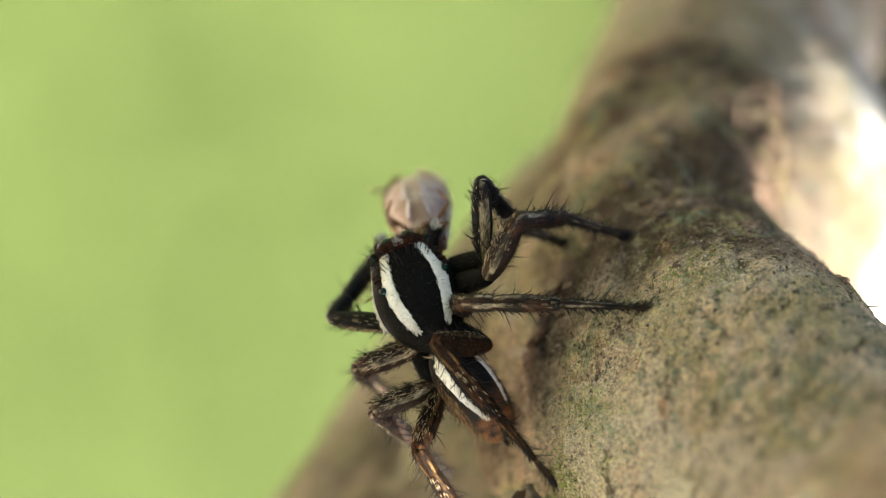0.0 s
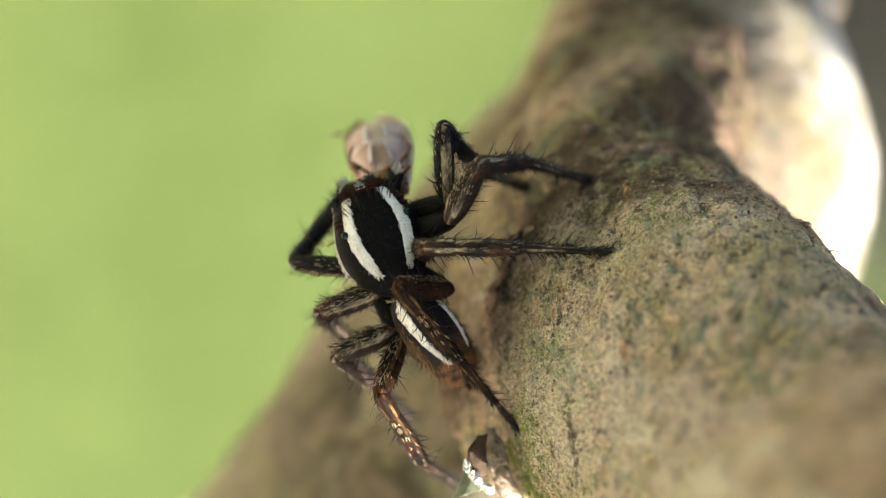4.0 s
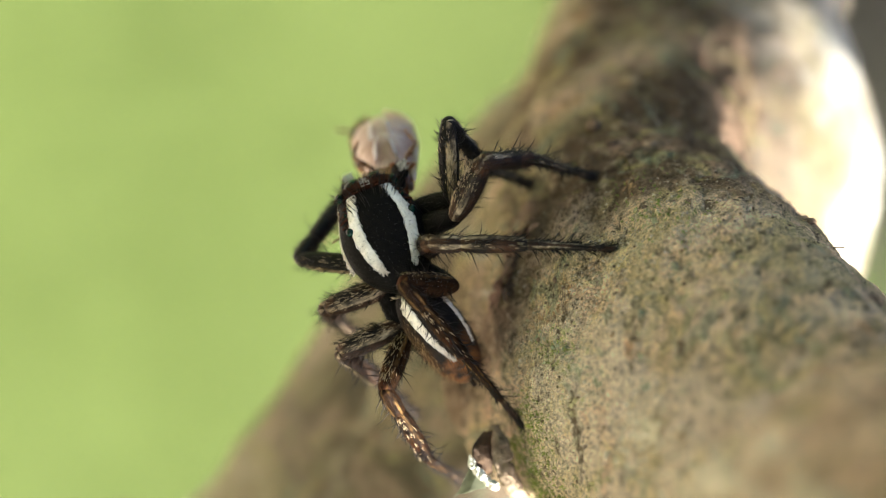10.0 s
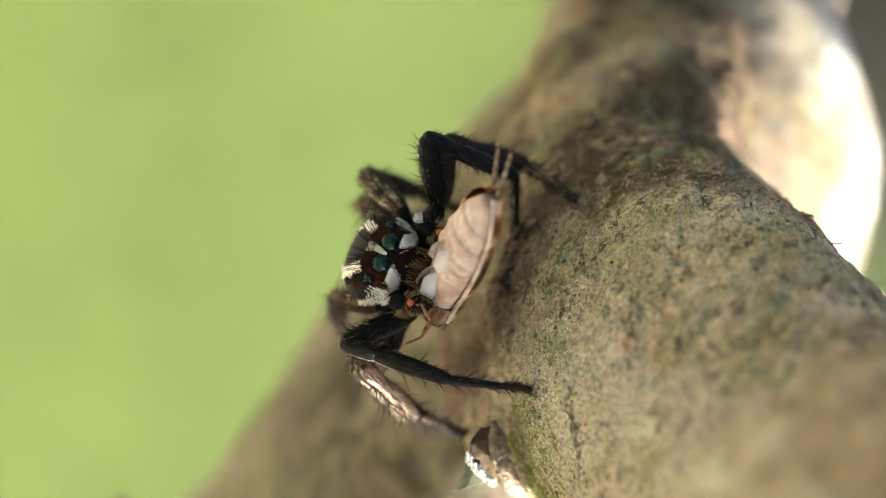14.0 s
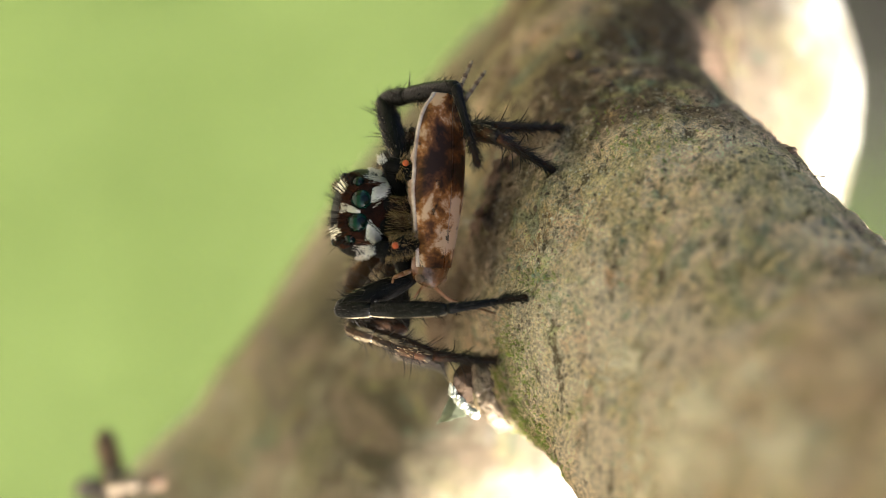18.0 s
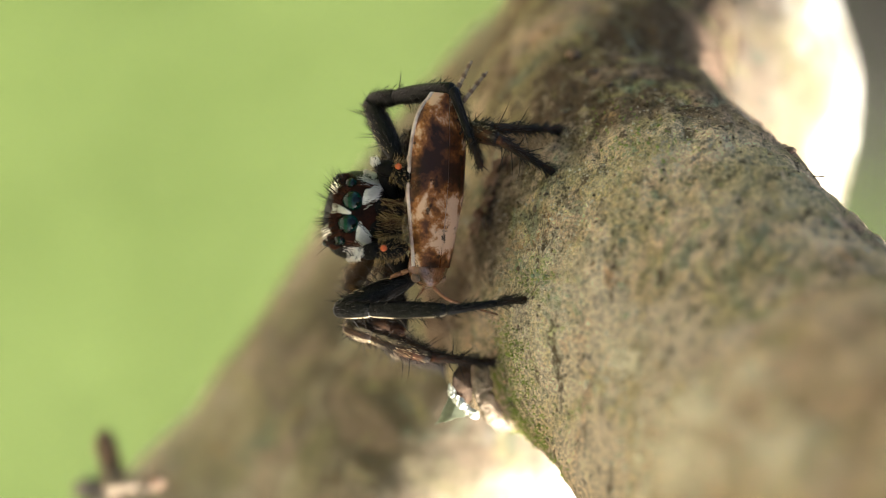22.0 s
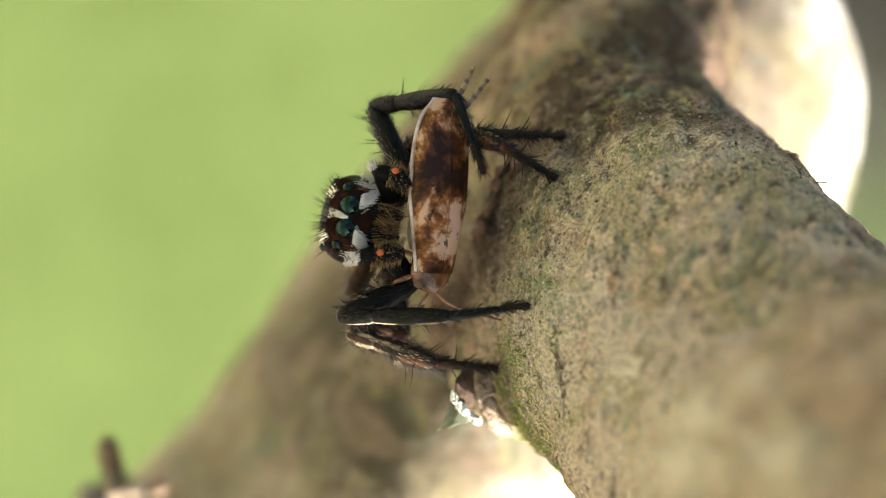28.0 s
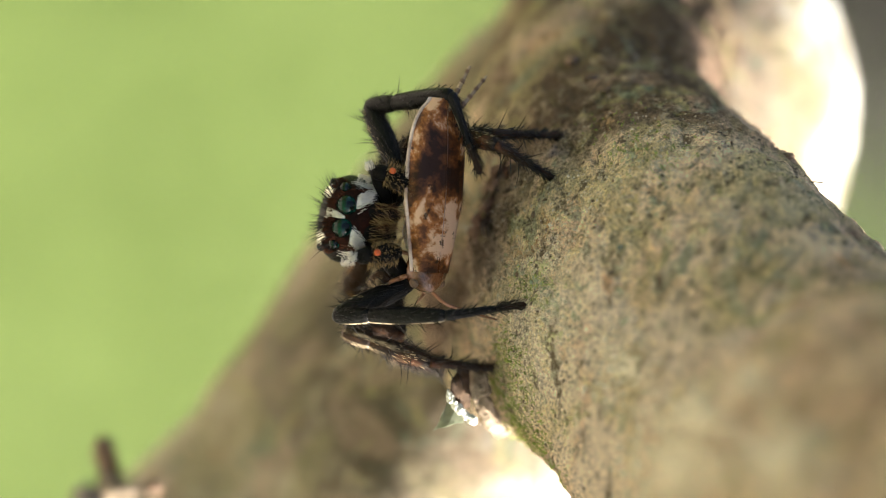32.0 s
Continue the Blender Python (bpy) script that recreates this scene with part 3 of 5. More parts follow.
def shell_top(x, y):
    """Height of the carapace over (x, y)."""
    rows = SHELL
    for a, b in zip(rows, rows[1:]):
        if a[0] <= y <= b[0]:
            t = (y - a[0]) / (b[0] - a[0])
            _, w, lo, hi = (p + (q - p) * t for p, q in zip(a, b))
            return (lo + hi) / 2 + (hi - lo) / 2 * max(0.0, 1 - abs(x / w) ** 2.3) ** (1 / 2.3)
    return 0.0


def front_of(x, z, lift):
    """The foremost place of the head at (x, z), raised a little."""
    for y, w, lo, hi in reversed(SHELL):
        zc, h = (lo + hi) / 2, (hi - lo) / 2
        if abs(x / w) ** 2.3 + abs((z - zc) / h) ** 2.3 <= 1.0:
            return Vector((x, y + 0.03 + lift, z))
    return Vector((x, 0.9, z))


def hair_band(bm, line, top, rng, count, length, lean, rise=0.03):
    """A raised band of flat-lying hair over a surface; line: rows of (x inner, x outer, y)."""
    line = smooth_sections(line, 6)
    grid = []
    for i, (a, b, y) in enumerate(line):
        row = []
        for j in range(6):
            x = a + (b - a) * j / 5 + 0.03 * noise.noise(Vector((i * 0.9, j * 2.0, a * 9)))
            edge = rise if 0 < j < 5 and 0 < i < len(line) - 1 else -0.02
            row.append(bm.verts.new((x, y, top(x, y) + edge)))
        grid.append(row)
    bridge(bm, grid, close=False, cap0=False, cap1=False)
    for _ in range(count):
        i = rng.randrange(len(line))
        a, b, y = line[i]
        x = a + (b - a) * rng.uniform(0, 1)
        y += rng.uniform(-0.06, 0.06)
        d = Vector(lean) + Vector((rng.uniform(-0.35, 0.35), rng.uniform(-0.2, 0.2), rng.uniform(0.05, 0.35)))
        strand(bm, (x, y, top(x, y) + 0.01), d, length * rng.uniform(0.7, 1.3), 0.016, 0.2, rng)


def abdomen_top(x, y):
    s = max(0.0, 1 - ((y + 2.35) / 2.35) ** 2) ** 0.5
    w, h = 1.10 * s ** 0.8 + 1e-4, 0.95 * s ** 0.8
    return -0.1 + h * max(0.0, 1 - (x / w) ** 2) ** 0.5


def leg_piece(name, length, radii, mat, parent, rng, bristles, spines, flat=1.0, start=0.0, fringe=0, pale=0):
    """A hairy leg segment along y, with its bristles; radii: rows of (share of the length, radius)."""
    bm = bmesh.new()
    rows = smooth_sections([(start + t * length, r, -r * flat, r * flat) for t, r in radii], 3)
    loft(bm, rows, 14, 2.0)
    piece = part(name, bm, mat, parent)

    def radius(y):
        for a, b in zip(rows, rows[1:]):
            if a[0] <= y <= b[0]:
                return a[1] + (b[1] - a[1]) * (y - a[0]) / max(1e-6, b[0] - a[0])
        return rows[-1][1]

    bm = bmesh.new()
    for _ in range(bristles):
        y, a = start + rng.uniform(0.03, 0.98) * length, rng.uniform(0, 2 * math.pi)
        r = radius(y)
        d = Vector((math.cos(a), rng.uniform(0.9, 2.4), math.sin(a)))
        strand(bm, (r * 0.95 * math.cos(a), y, r * 0.95 * flat * math.sin(a)), d, rng.uniform(0.2, 0.5), 0.014, 0.25, rng)
    for k in range(2 * spines):
        y, a = start + (0.08 + 0.86 * (k + rng.uniform(0.0, 0.7)) / (2 * spines)) * length, rng.choice((0.4, 2.7, 1.3, 1.9, -0.5, 3.6)) + rng.uniform(-0.2, 0.2)
        r = radius(y)
        strand(bm, (r * 0.9 * math.cos(a), y, r * 0.9 * flat * math.sin(a)), (math.cos(a), rng.uniform(0.35, 0.8), math.sin(a)), rng.uniform(0.5, 1.0), 0.025, 0.25, rng)
    if bm.verts:
        tagged(part("bristles", bm, BRISTLE, piece if parent.parent is None else parent, "fine dark bristles"), kind="stuff")
    else:
        bm.free()
    if pale:
        bm = bmesh.new()
        for _ in range(pale):
            y, a = start + rng.uniform(0.02, 0.95) * length, math.pi / 2 + rng.choice((-1, 1)) * abs(rng.gauss(0.45, 0.3))
            r = radius(y)
            strand(bm, (r * 0.97 * math.cos(a), y, r * 0.97 * flat * math.sin(a)), (0.25 * math.cos(a), 1.0, 0.25 * math.sin(a)), rng.uniform(0.14, 0.3), 0.012, 0.12, rng)
        tagged(part("pale_hair", bm, PALE_BRISTLE, piece if parent.parent is None else parent, "flat cream hair"), kind="stuff")
    if fringe:
        bm = bmesh.new()
        for _ in range(fringe):
            y = start + rng.uniform(0.1, 0.95) * length
            r = radius(y)
            strand(bm, (rng.uniform(-0.1, 0.1), y, -r * 0.9 * flat), (rng.uniform(-0.4, 0.4), 0.5, -1), rng.uniform(0.35, 0.65), 0.011, 0.15, rng)
        tagged(part("fringe", bm, PALE_BRISTLE, piece if parent.parent is None else parent, "pale hair fringe"), kind="stuff")
    return piece


LEG_LENGTHS = {1: (2.9, 4.25, 3.1), 2: (2.5, 3.4, 3.0), 3: (2.4, 3.5, 3.3), 4: (3.0, 4.0, 3.9)}
LEG_GIRTH = {1: 1.16, 2: 1.22, 3: 1.2, 4: 1.12}


def build_leg(spider, number, seed, side):
    """Three moving pieces: femur; tibia with its patella; metatarsus with its tarsus."""
    rng = random.Random(seed)
    a, b, c = LEG_LENGTHS[number]
    g = LEG_GIRTH[number]
    mat = LEG_FRONT[side] if number == 1 else LEG_HIND if number == 4 else LEG_REAR
    shin_mat = LEG_SHIN[side] if number == 1 else mat
    slim = 0.88 if number == 1 else 1.0
    femur = leg_piece("femur", a, [(t, r * g * slim) for t, r in ((-0.06, 0.12), (0.0, 0.22), (0.25, 0.34), (0.6, 0.365), (0.88, 0.31), (1.0, 0.24), (1.04, 0.1))], mat, spider, rng, 170, 5, 1.15, pale=40 if number == 1 else 110)
    tibia = leg_piece("tibia", b * 0.70, [(-0.02, 0.16 * g), (0.04, 0.24 * g), (0.35, 0.29 * g), (0.75, 0.26 * g), (0.96, 0.21 * g), (1.01, 0.12 * g)], shin_mat, spider, rng, 90 if number == 1 else 170, 3 if number == 1 else 6, 1.05, b * 0.30, 90 if number == 1 else 0, 0 if number == 1 else 30)
    leg_piece("patella", b * 0.31, [(-0.12, 0.1 * g), (0.0, 0.24 * g), (0.4, 0.29 * g), (0.85, 0.27 * g), (1.0, 0.22 * g)], shin_mat, tibia, rng, 60, 2, 1.05)
    foot = leg_piece("metatarsus", c * 0.62, [(-0.03, 0.10 * g), (0.05, 0.175 * g), (0.4, 0.145 * g), (0.9, 0.118 * g), (1.0, 0.09 * g)], shin_mat, spider, rng, 90 if number == 1 else 180, 1 if number == 1 else 4)
    leg_piece("tarsus", c * 0.38, [(0.0, 0.08 * g), (0.1, 0.108 * g), (0.6, 0.095 * g), (0.88, 0.11 * g), (1.0, 0.05 * g)], LEG_REAR, foot, rng, 130, 0, 1.0, c * 0.62)
    coxa = leg_piece("coxa", 1.7, [(-0.12, 0.12 * g), (0.0, 0.24 * g), (0.35, 0.33 * g), (0.9, 0.36 * g), (1.0, 0.2 * g)], BLACK_HAIR, spider, rng, 50, 0)
    return femur, tibia, foot, coxa


def build_spider():
    rng = random.Random(11)
    spider = tagged(new("jumping_spider"), "black jumping spider with cream stripes clutching a leafhopper", "spider")
    # carapace
    bm = bmesh.new()
    loft(bm, SHELL, 40, 2.3)
    shell = part("carapace", bm, BLACK_HAIR, spider)
    for side in (1, -1):
        bm = bmesh.new()
        hair_band(bm, [(side * 0.56, side * 0.74, 1.72), (side * 0.56, side * 0.88, 1.55), (side * 0.62, side * 1.0, 1.3), (side * 0.74, side * 1.2, 0.5), (side * 0.72, side * 1.2, -0.3), (side * 0.56, side * 0.98, -1.1), (side * 0.50, side * 0.70, -1.5)],
                  shell_top, rng, 520, 0.16, (-side * 0.15, -0.7, 0))
        part("stripe", bm, CREAM_HAIR, shell, "broad cream hair stripe")
        # pale cheek under the side eyes
        bm = bmesh.new()
        for i in range(330):
            t = rng.uniform(0, 1)
            y, zz = 1.95 - 2.6 * t, -0.25 - 0.28 * t + rng.uniform(-0.24, 0.24)
            w = next((r for r in SHELL if r[0] >= y), SHELL[-1])
            h, zc = (w[3] - w[2]) / 2, (w[3] + w[2]) / 2
            x = w[1] * max(0.05, 1 - abs((zz - zc) / h) ** 2.3) ** (1 / 2.3)
            strand(bm, (side * (x - 0.01), y, zz), (side * 0.5, -0.8, -0.5), rng.uniform(0.16, 0.3), 0.02, 0.2, rng)
        tagged(part("cheek_hair", bm, CREAM_HAIR, shell, "cream hair on the cheek"), kind="stuff")
    # brown forehead hair and eyebrow bristles
    bm = bmesh.new()
    for i in range(150):
        x = rng.gauss(0, 0.42)
        y = rng.uniform(1.7, 2.1)
        strand(bm, (x, y, shell_top(x, y)), (x * 0.4, 0.6, 0.35), rng.uniform(0.14, 0.3), 0.016, 0.3, rng)
    tagged(part("forehead_hair", bm, RUST_HAIR, shell, "rusty brown forehead hair"), kind="stuff")
    bm = bmesh.new()
    for i in range(110):
        x = rng.choice((-1, 1)) * rng.uniform(0.1, 1.2)
        y = rng.uniform(0.9, 2.05)
        strand(bm, (x, y, shell_top(x, y)), (x * 0.9, 0.7, 1.0), rng.uniform(0.45, 1.0), 0.013, 0.15, rng)
    for i in range(160):
        x, y = rng.uniform(-1.2, 1.2), rng.uniform(-1.9, 0.9)
        strand(bm, (x, y, shell_top(x, y)), (x, -0.4, 0.5), rng.uniform(0.08, 0.2), 0.009, 0.2, rng)
    tagged(part("bristles", bm, BRISTLE, shell, "black standing bristles"), kind="stuff")
    # face plate round the eyes
    bm = bmesh.new()
    loft(bm, [(y + 0.03, w + 0.02, lo, hi + 0.03) for y, w, lo, hi in SHELL if y > 1.45], 40, 2.3)
    part("face", bm, FACE_HAIR, spider, "dark rust-brown hairy face")
    # eyes, each in a dark socket
    for x, y, z, r in ((0.41, 2.06, 0.14, 0.39), (-0.41, 2.06, 0.14, 0.39), (1.04, 1.82, 0.30, 0.21), (-1.04, 1.82, 0.30, 0.21), (1.22, 0.35, 0.62, 0.16), (-1.22, 0.35, 0.62, 0.16), (1.12, 1.05, 0.62, 0.07), (-1.12, 1.05, 0.62, 0.07)):
        bm = bmesh.new()
        blob(bm, (0, 0, 0), (r, r * 0.95, r), 28, 18)
        part("eye", bm, EYE, spider, "glossy dark green eye" if r > 0.3 else "small glossy black eye").location = Vector((x, y, z)) * MM
        if r < 0.2:
            continue
        bm = bmesh.new()
        for i in range(int(420 * r)):
            a = rng.uniform(0, 2 * math.pi)
            out = Vector((math.cos(a), 0, math.sin(a)))
            strand(bm, Vector((x, y - r * 0.25, z)) + out * r * 0.98, out + Vector((0, 0.5, 0)), rng.uniform(0.06, 0.13), 0.014, 0.2, rng)
        tagged(part("eye_ring", bm, FACE_HAIR, shell, "dark hair ring round the eye"), kind="stuff")
    # white wedge between the eyes
    bm = bmesh.new()
    for i in range(1100):
        z = rng.uniform(0.14, 0.70)
        x = rng.uniform(-1, 1) * (0.03 + 0.24 * max(0.0, z - 0.12)) + 0.03 * math.sin(9 * z)
        strand(bm, front_of(x, z, 0.01), (x * 1.2, 0.15, 0.8), rng.uniform(0.10, 0.2), 0.017, 0.12, rng)
    tagged(part("brow_hair", bm, CREAM_HAIR, shell, "wedge of white hair between the eyes"), kind="stuff")
    for side in (1, -1):
        # rust arch over the large eye, running on round the side eye
        bm = bmesh.new()
        for i in range(620):
            if i % 3:
                a, w = radians(rng.uniform(15, 128)), rng.uniform(0.40, 0.62)
                x, z = 0.41 + w * math.cos(a), 0.14 + w * math.sin(a)
            else:
                a, w = radians(rng.uniform(-20, 190)), rng.uniform(0.22, 0.36)
                x, z = 1.04 + w * math.cos(a), 0.30 + w * math.sin(a)
            strand(bm, front_of(side * x, z, 0.01), (side * 0.4 * math.cos(a), 0.3, 0.9), rng.uniform(0.10, 0.2), 0.015, 0.2, rng)
        tagged(part("eyebrow", bm, RUST_HAIR, shell, "rust-brown arch over the eye"), kind="stuff")
        # white triangle below the eyes and white outer cheek, parted by a rust line
        bm, line = bmesh.new(), bmesh.new()
        for i in range(1500):
            t = rng.uniform(0, 1)
            if i % 5 < 3:
                t *= rng.uniform(0.6, 1.15)
                x, z = 0.62 + rng.gauss(0, 0.12) + 0.36 * t, -0.17 - 0.52 * t
            else:
                x, z = 1.26 + rng.gauss(0, 0.08), 0.10 - 0.80 * t
            strand(bm, front_of(side * x, z, 0.015), (side * (0.45 if x < 1.1 else -0.1) + rng.uniform(-0.2, 0.2), 0.25, -0.9), rng.uniform(0.12, 0.32), 0.0105, 0.2, rng)
        for i in range(260):
            t = rng.uniform(0, 1)
            strand(line, front_of(side * (1.07 + 0.06 * t + rng.uniform(-0.06, 0.06)), 0.12 - 0.72 * t, 0.03), (0, 0.3, -0.9), rng.uniform(0.12, 0.24), 0.017, 0.12, rng)
        tagged(part("moustache", bm, CREAM_HAIR, shell, "white facial hair below the eyes"), kind="stuff")
        tagged(part("cheek_line", line, RUST_HAIR, shell, "rust-brown line below the side eye"), kind="stuff")
    # underside: sternum and coxae
    feelers = []
    bm = bmesh.new()
    loft(bm, smooth_sections([(-1.5, 0.3, -1.75, -1.2), (-0.8, 0.8, -1.95, -1.0), (0.2, 0.95, -2.0, -1.0), (1.1, 0.7, -1.9, -1.0), (1.5, 0.3, -1.7, -1.1)], 3), 18, 2.0)
    part("sternum", bm, BROWN_HAIR, spider)
    for side in (1, -1):
        # jaw and feeler
        bm = bmesh.new()
        loft(bm, smooth_sections([(0, 0.22, -0.2, 0.2), (0.25, 0.36, -0.3, 0.3), (0.8, 0.36, -0.28, 0.28), (1.25, 0.24, -0.2, 0.2), (1.4, 0.08, -0.08, 0.08)], 3), 16, 2.0)
        bmesh.ops.rotate(bm, verts=bm.verts, cent=(0, 0, 0), matrix=Matrix.Rotation(radians(-78), 3, "X"))
        bmesh.ops.translate(bm, verts=bm.verts, vec=(side * 0.38, 1.85, -0.5))
        jaw = part("jaw", bm, BLACK_HAIR, spider, "hairy brown jaw")
        bm = bmesh.new()
        brown = bmesh.new()
        for i in range(240):
            z = rng.uniform(-1.7, -0.75)
            strand(bm if i % 2 == 0 else brown, (side * 0.38 + rng.uniform(-0.36, 0.36), 2.12 + rng.uniform(-0.05, 0.12), z), (-side * 0.15 + rng.uniform(-0.35, 0.35), 0.45, -0.8), rng.uniform(0.25, 0.85), 0.009, 0.6, rng)
        tagged(part("jaw_hair", bm, GOLD_HAIR, jaw, "golden jaw hair"), kind="stuff")
        tagged(part("dark_jaw_hair", brown, BROWN_HAIR, jaw, "dark brown jaw hair"), kind="stuff")
        palp = bmesh.new()
        joints = [Vector(p) for p in ((0.85, 1.4, -1.4), (1.55, 2.25, -0.6), (1.42, 2.55, -1.15), (1.1, 2.55, -2.0))]
        for a, b, r in zip(joints, joints[1:], (0.22, 0.28, 0.36)):
            L = (b - a).length
            rot = (b - a).to_track_quat("Y", "Z").to_matrix()
            rings = []
            for y, _, _, s_ in smooth_sections([(-0.12 * L, 0, 0, r * 0.45), (0.1 * L, 0, 0, r), (0.7 * L, 0, 0, r * 1.05), (1.12 * L, 0, 0, r * 0.4)], 3):
                ring = []
                for q in range(14):
                    p = a + rot @ Vector((s_ * math.cos(q * 0.4488), y, s_ * math.sin(q * 0.4488)))
                    ring.append(palp.verts.new((p.x * side, p.y, p.z)))
                rings.append(ring)
            bridge(palp, rings)
        palp = part("feeler", palp, BLACK_HAIR, spider, "hairy black feeler with an orange spot")
        feelers.append((side, palp))
        bm, dark = bmesh.new(), bmesh.new()
        for i in range(520):
            a, t = rng.uniform(0, 2 * math.pi), rng.uniform(-0.2, 1.05)
            c = joints[2].lerp(joints[3], t)
            d = Vector((math.cos(a), math.sin(a), -0.25))
            c = c + Vector((math.cos(a), math.sin(a) * 0.9, 0)) * 0.33
            c.x, d.x = c.x * side, d.x * side
            strand(bm if i % 3 else dark, c, d, rng.uniform(0.16, 0.36), 0.011, 0.35, rng)
        tagged(part("feeler_hair", bm, GOLD_HAIR, palp, "golden hair brush"), kind="stuff")
        for i in range(60):
            strand(dark, (side * (1.5 + rng.uniform(-0.2, 0.2)), 2.35 + rng.uniform(-0.25, 0.25), -0.6 + rng.uniform(-0.3, 0.2)), (side * 0.6, 0.5, 0.4), rng.uniform(0.2, 0.45), 0.016, 0.2, rng)
        tagged(part("bristles", dark, BRISTLE, palp, "dark bristles"), kind="stuff")
        bm = bmesh.new()
        for i in range(110):
            strand(bm, (side * (1.6 + rng.uniform(-0.16, 0.16)), 2.45 + rng.uniform(-0.2, 0.15), -0.38 + rng.uniform(-0.2, 0.05)), (side * 0.5, 0.3, 0.7), rng.uniform(0.14, 0.28), 0.014, 0.25, rng)
        tagged(part("feeler_tuft", bm, CREAM_HAIR, palp, "cream tuft on the feeler"), kind="stuff")
        bm = bmesh.new()
        blob(bm, (side * 1.4, 2.93, -1.2), (0.13, 0.06, 0.13), 12, 6)
        part("spot", bm, ORANGE, palp, "bright orange spot")
    # abdomen, hinged at its front end
    bm = bmesh.new()
    rows = []
    for i in range(29):
        y = -4.7 * i / 28
        s = max(0.0, 1 - ((y + 2.35) / 2.35) ** 2) ** 0.5
        rows.append((y, max(0.02, 1.10 * s ** 0.8), -0.1 - max(0.02, 1.0 * s ** 0.8), -0.1 + max(0.02, 0.95 * s ** 0.8)))
    loft(bm, rows, 32, 2.0)
    abdomen = part("abdomen", bm, ABDOMEN, spider, "black and brown abdomen with cream stripes")
    for side in (1, -1):
        bm = bmesh.new()
        hair_band(bm, [(side * 0.22, side * 0.42, -0.12), (side * 0.52, side * 0.76, -0.55), (side * 0.64, side * 0.88, -1.3), (side * 0.66, side * 0.86, -2.0), (side * 0.60, side * 0.74, -2.6), (side * 0.5, side * 0.58, -3.1)],
                  abdomen_top, rng, 420, 0.15, (-side * 0.1, -0.8, 0))
        part("stripe", bm, CREAM_HAIR, abdomen, "cream hair stripe")
        bm = bmesh.new()
        for i in range(300):
            y, a = rng.uniform(-4.4, -0.3), rng.uniform(-0.6, 0.45)
            s = max(0.0, 1 - ((y + 2.35) / 2.35) ** 2) ** 0.5
            strand(bm, (side * 1.08 * s ** 0.8 * math.cos(a), y, -0.1 + 0.93 * s ** 0.8 * math.sin(a)), (side * 0.3 * math.cos(a), -1.0, 0.3 * math.sin(a)), rng.uniform(0.12, 0.24), 0.013, 0.15, rng)
        tagged(part("side_hair", bm, GOLD_HAIR, abdomen, "golden brown hair along the flank"), kind="stuff")
        bm = bmesh.new()
        blob(bm, (side * 0.14, -4.75, -0.12), (0.11, 0.32, 0.11), 10, 7)
        part("spinneret", bm, LEG_REAR, abdomen)
    bm = bmesh.new()
    for i in range(420):
        y, a = rng.uniform(-4.6, -0.05), rng.uniform(-0.6, math.pi + 0.6)
        s = max(0.0, 1 - ((y + 2.35) / 2.35) ** 2) ** 0.5
        w = 1.08 * s ** 0.8
        strand(bm, (w * math.cos(a), y, -0.1 + 0.95 * s ** 0.8 * math.sin(a)), (math.cos(a), -0.9, math.sin(a)), rng.uniform(0.15, 0.4), 0.009, 0.15, rng)
    tagged(part("bristles", bm, BRISTLE, abdomen, "fine dark bristles"), kind="stuff")
    bm = bmesh.new()
    for i in range(120):
        a = rng.uniform(0, math.pi)
        strand(bm, (0.5 * math.cos(a), -0.1, 0.35 * math.sin(a)), (math.cos(a), 0.9, math.sin(a)), rng.uniform(0.3, 0.6), 0.011, 0.2, rng)
    tagged(part("front_hair", bm, PALE_BRISTLE, abdomen, "pale hair tuft"), kind="stuff")
    legs = {}
    for side in "RL":
        for number in (1, 2, 3, 4):
            legs[side + str(number)] = build_leg(spider, number, 20 + number, side)
    return spider, abdomen, legs, feelers


SPIDER, ABDOMEN_PART, LEGS, FEELERS = build_spider()


# ---- the prey ----
def wing_sheet(bm, length, width, arch, droop, side, thick=0.05):
    """A narrow arched wing along y with a rounded tip; its inner edge on x = 0."""
    grid = []
    for i in range(25):
        t = i / 24
        y = length * t
        w = width * min(1.0, 0.45 + 1.6 * t) * max(0.12, 1 - max(0.0, (t - 0.72) / 0.28) ** 2.2) ** 0.6
        row = []
        for j in range(9):
            s = j / 8
            row.append(bm.verts.new((side * w * s * 0.86, y, arch * math.sin(math.pi * (0.15 + 0.75 * s)) * (0.4 + 0.6 * math.sin(math.pi * min(1, t + 0.1))) - droop * w * s * s)))
        grid.append(row)
    bridge(bm, grid, close=False, cap0=False, cap1=False)
    bmesh.ops.solidify(bm, geom=bm.faces[:], thickness=thick)


def add_rod(bm, p, q, r):
    """A tapered rod from p to q, added to bm."""
    rot = (q - p).to_track_quat("Y", "Z").to_matrix()
    L = (q - p).length
    for y0, y1, r0, r1 in ((-0.02, L * 0.5, r * 0.7, r), (L * 0.5, L, r, r * 0.65)):
        rings = [[bm.verts.new(p + rot @ Vector((s * math.cos(a), y, s * math.sin(a)))) for a in (0, 0.9, 1.8, 2.7, 3.6, 4.5, 5.4)] for y, s in ((y0, r0), (y1, r1))]
        bridge(bm, rings)


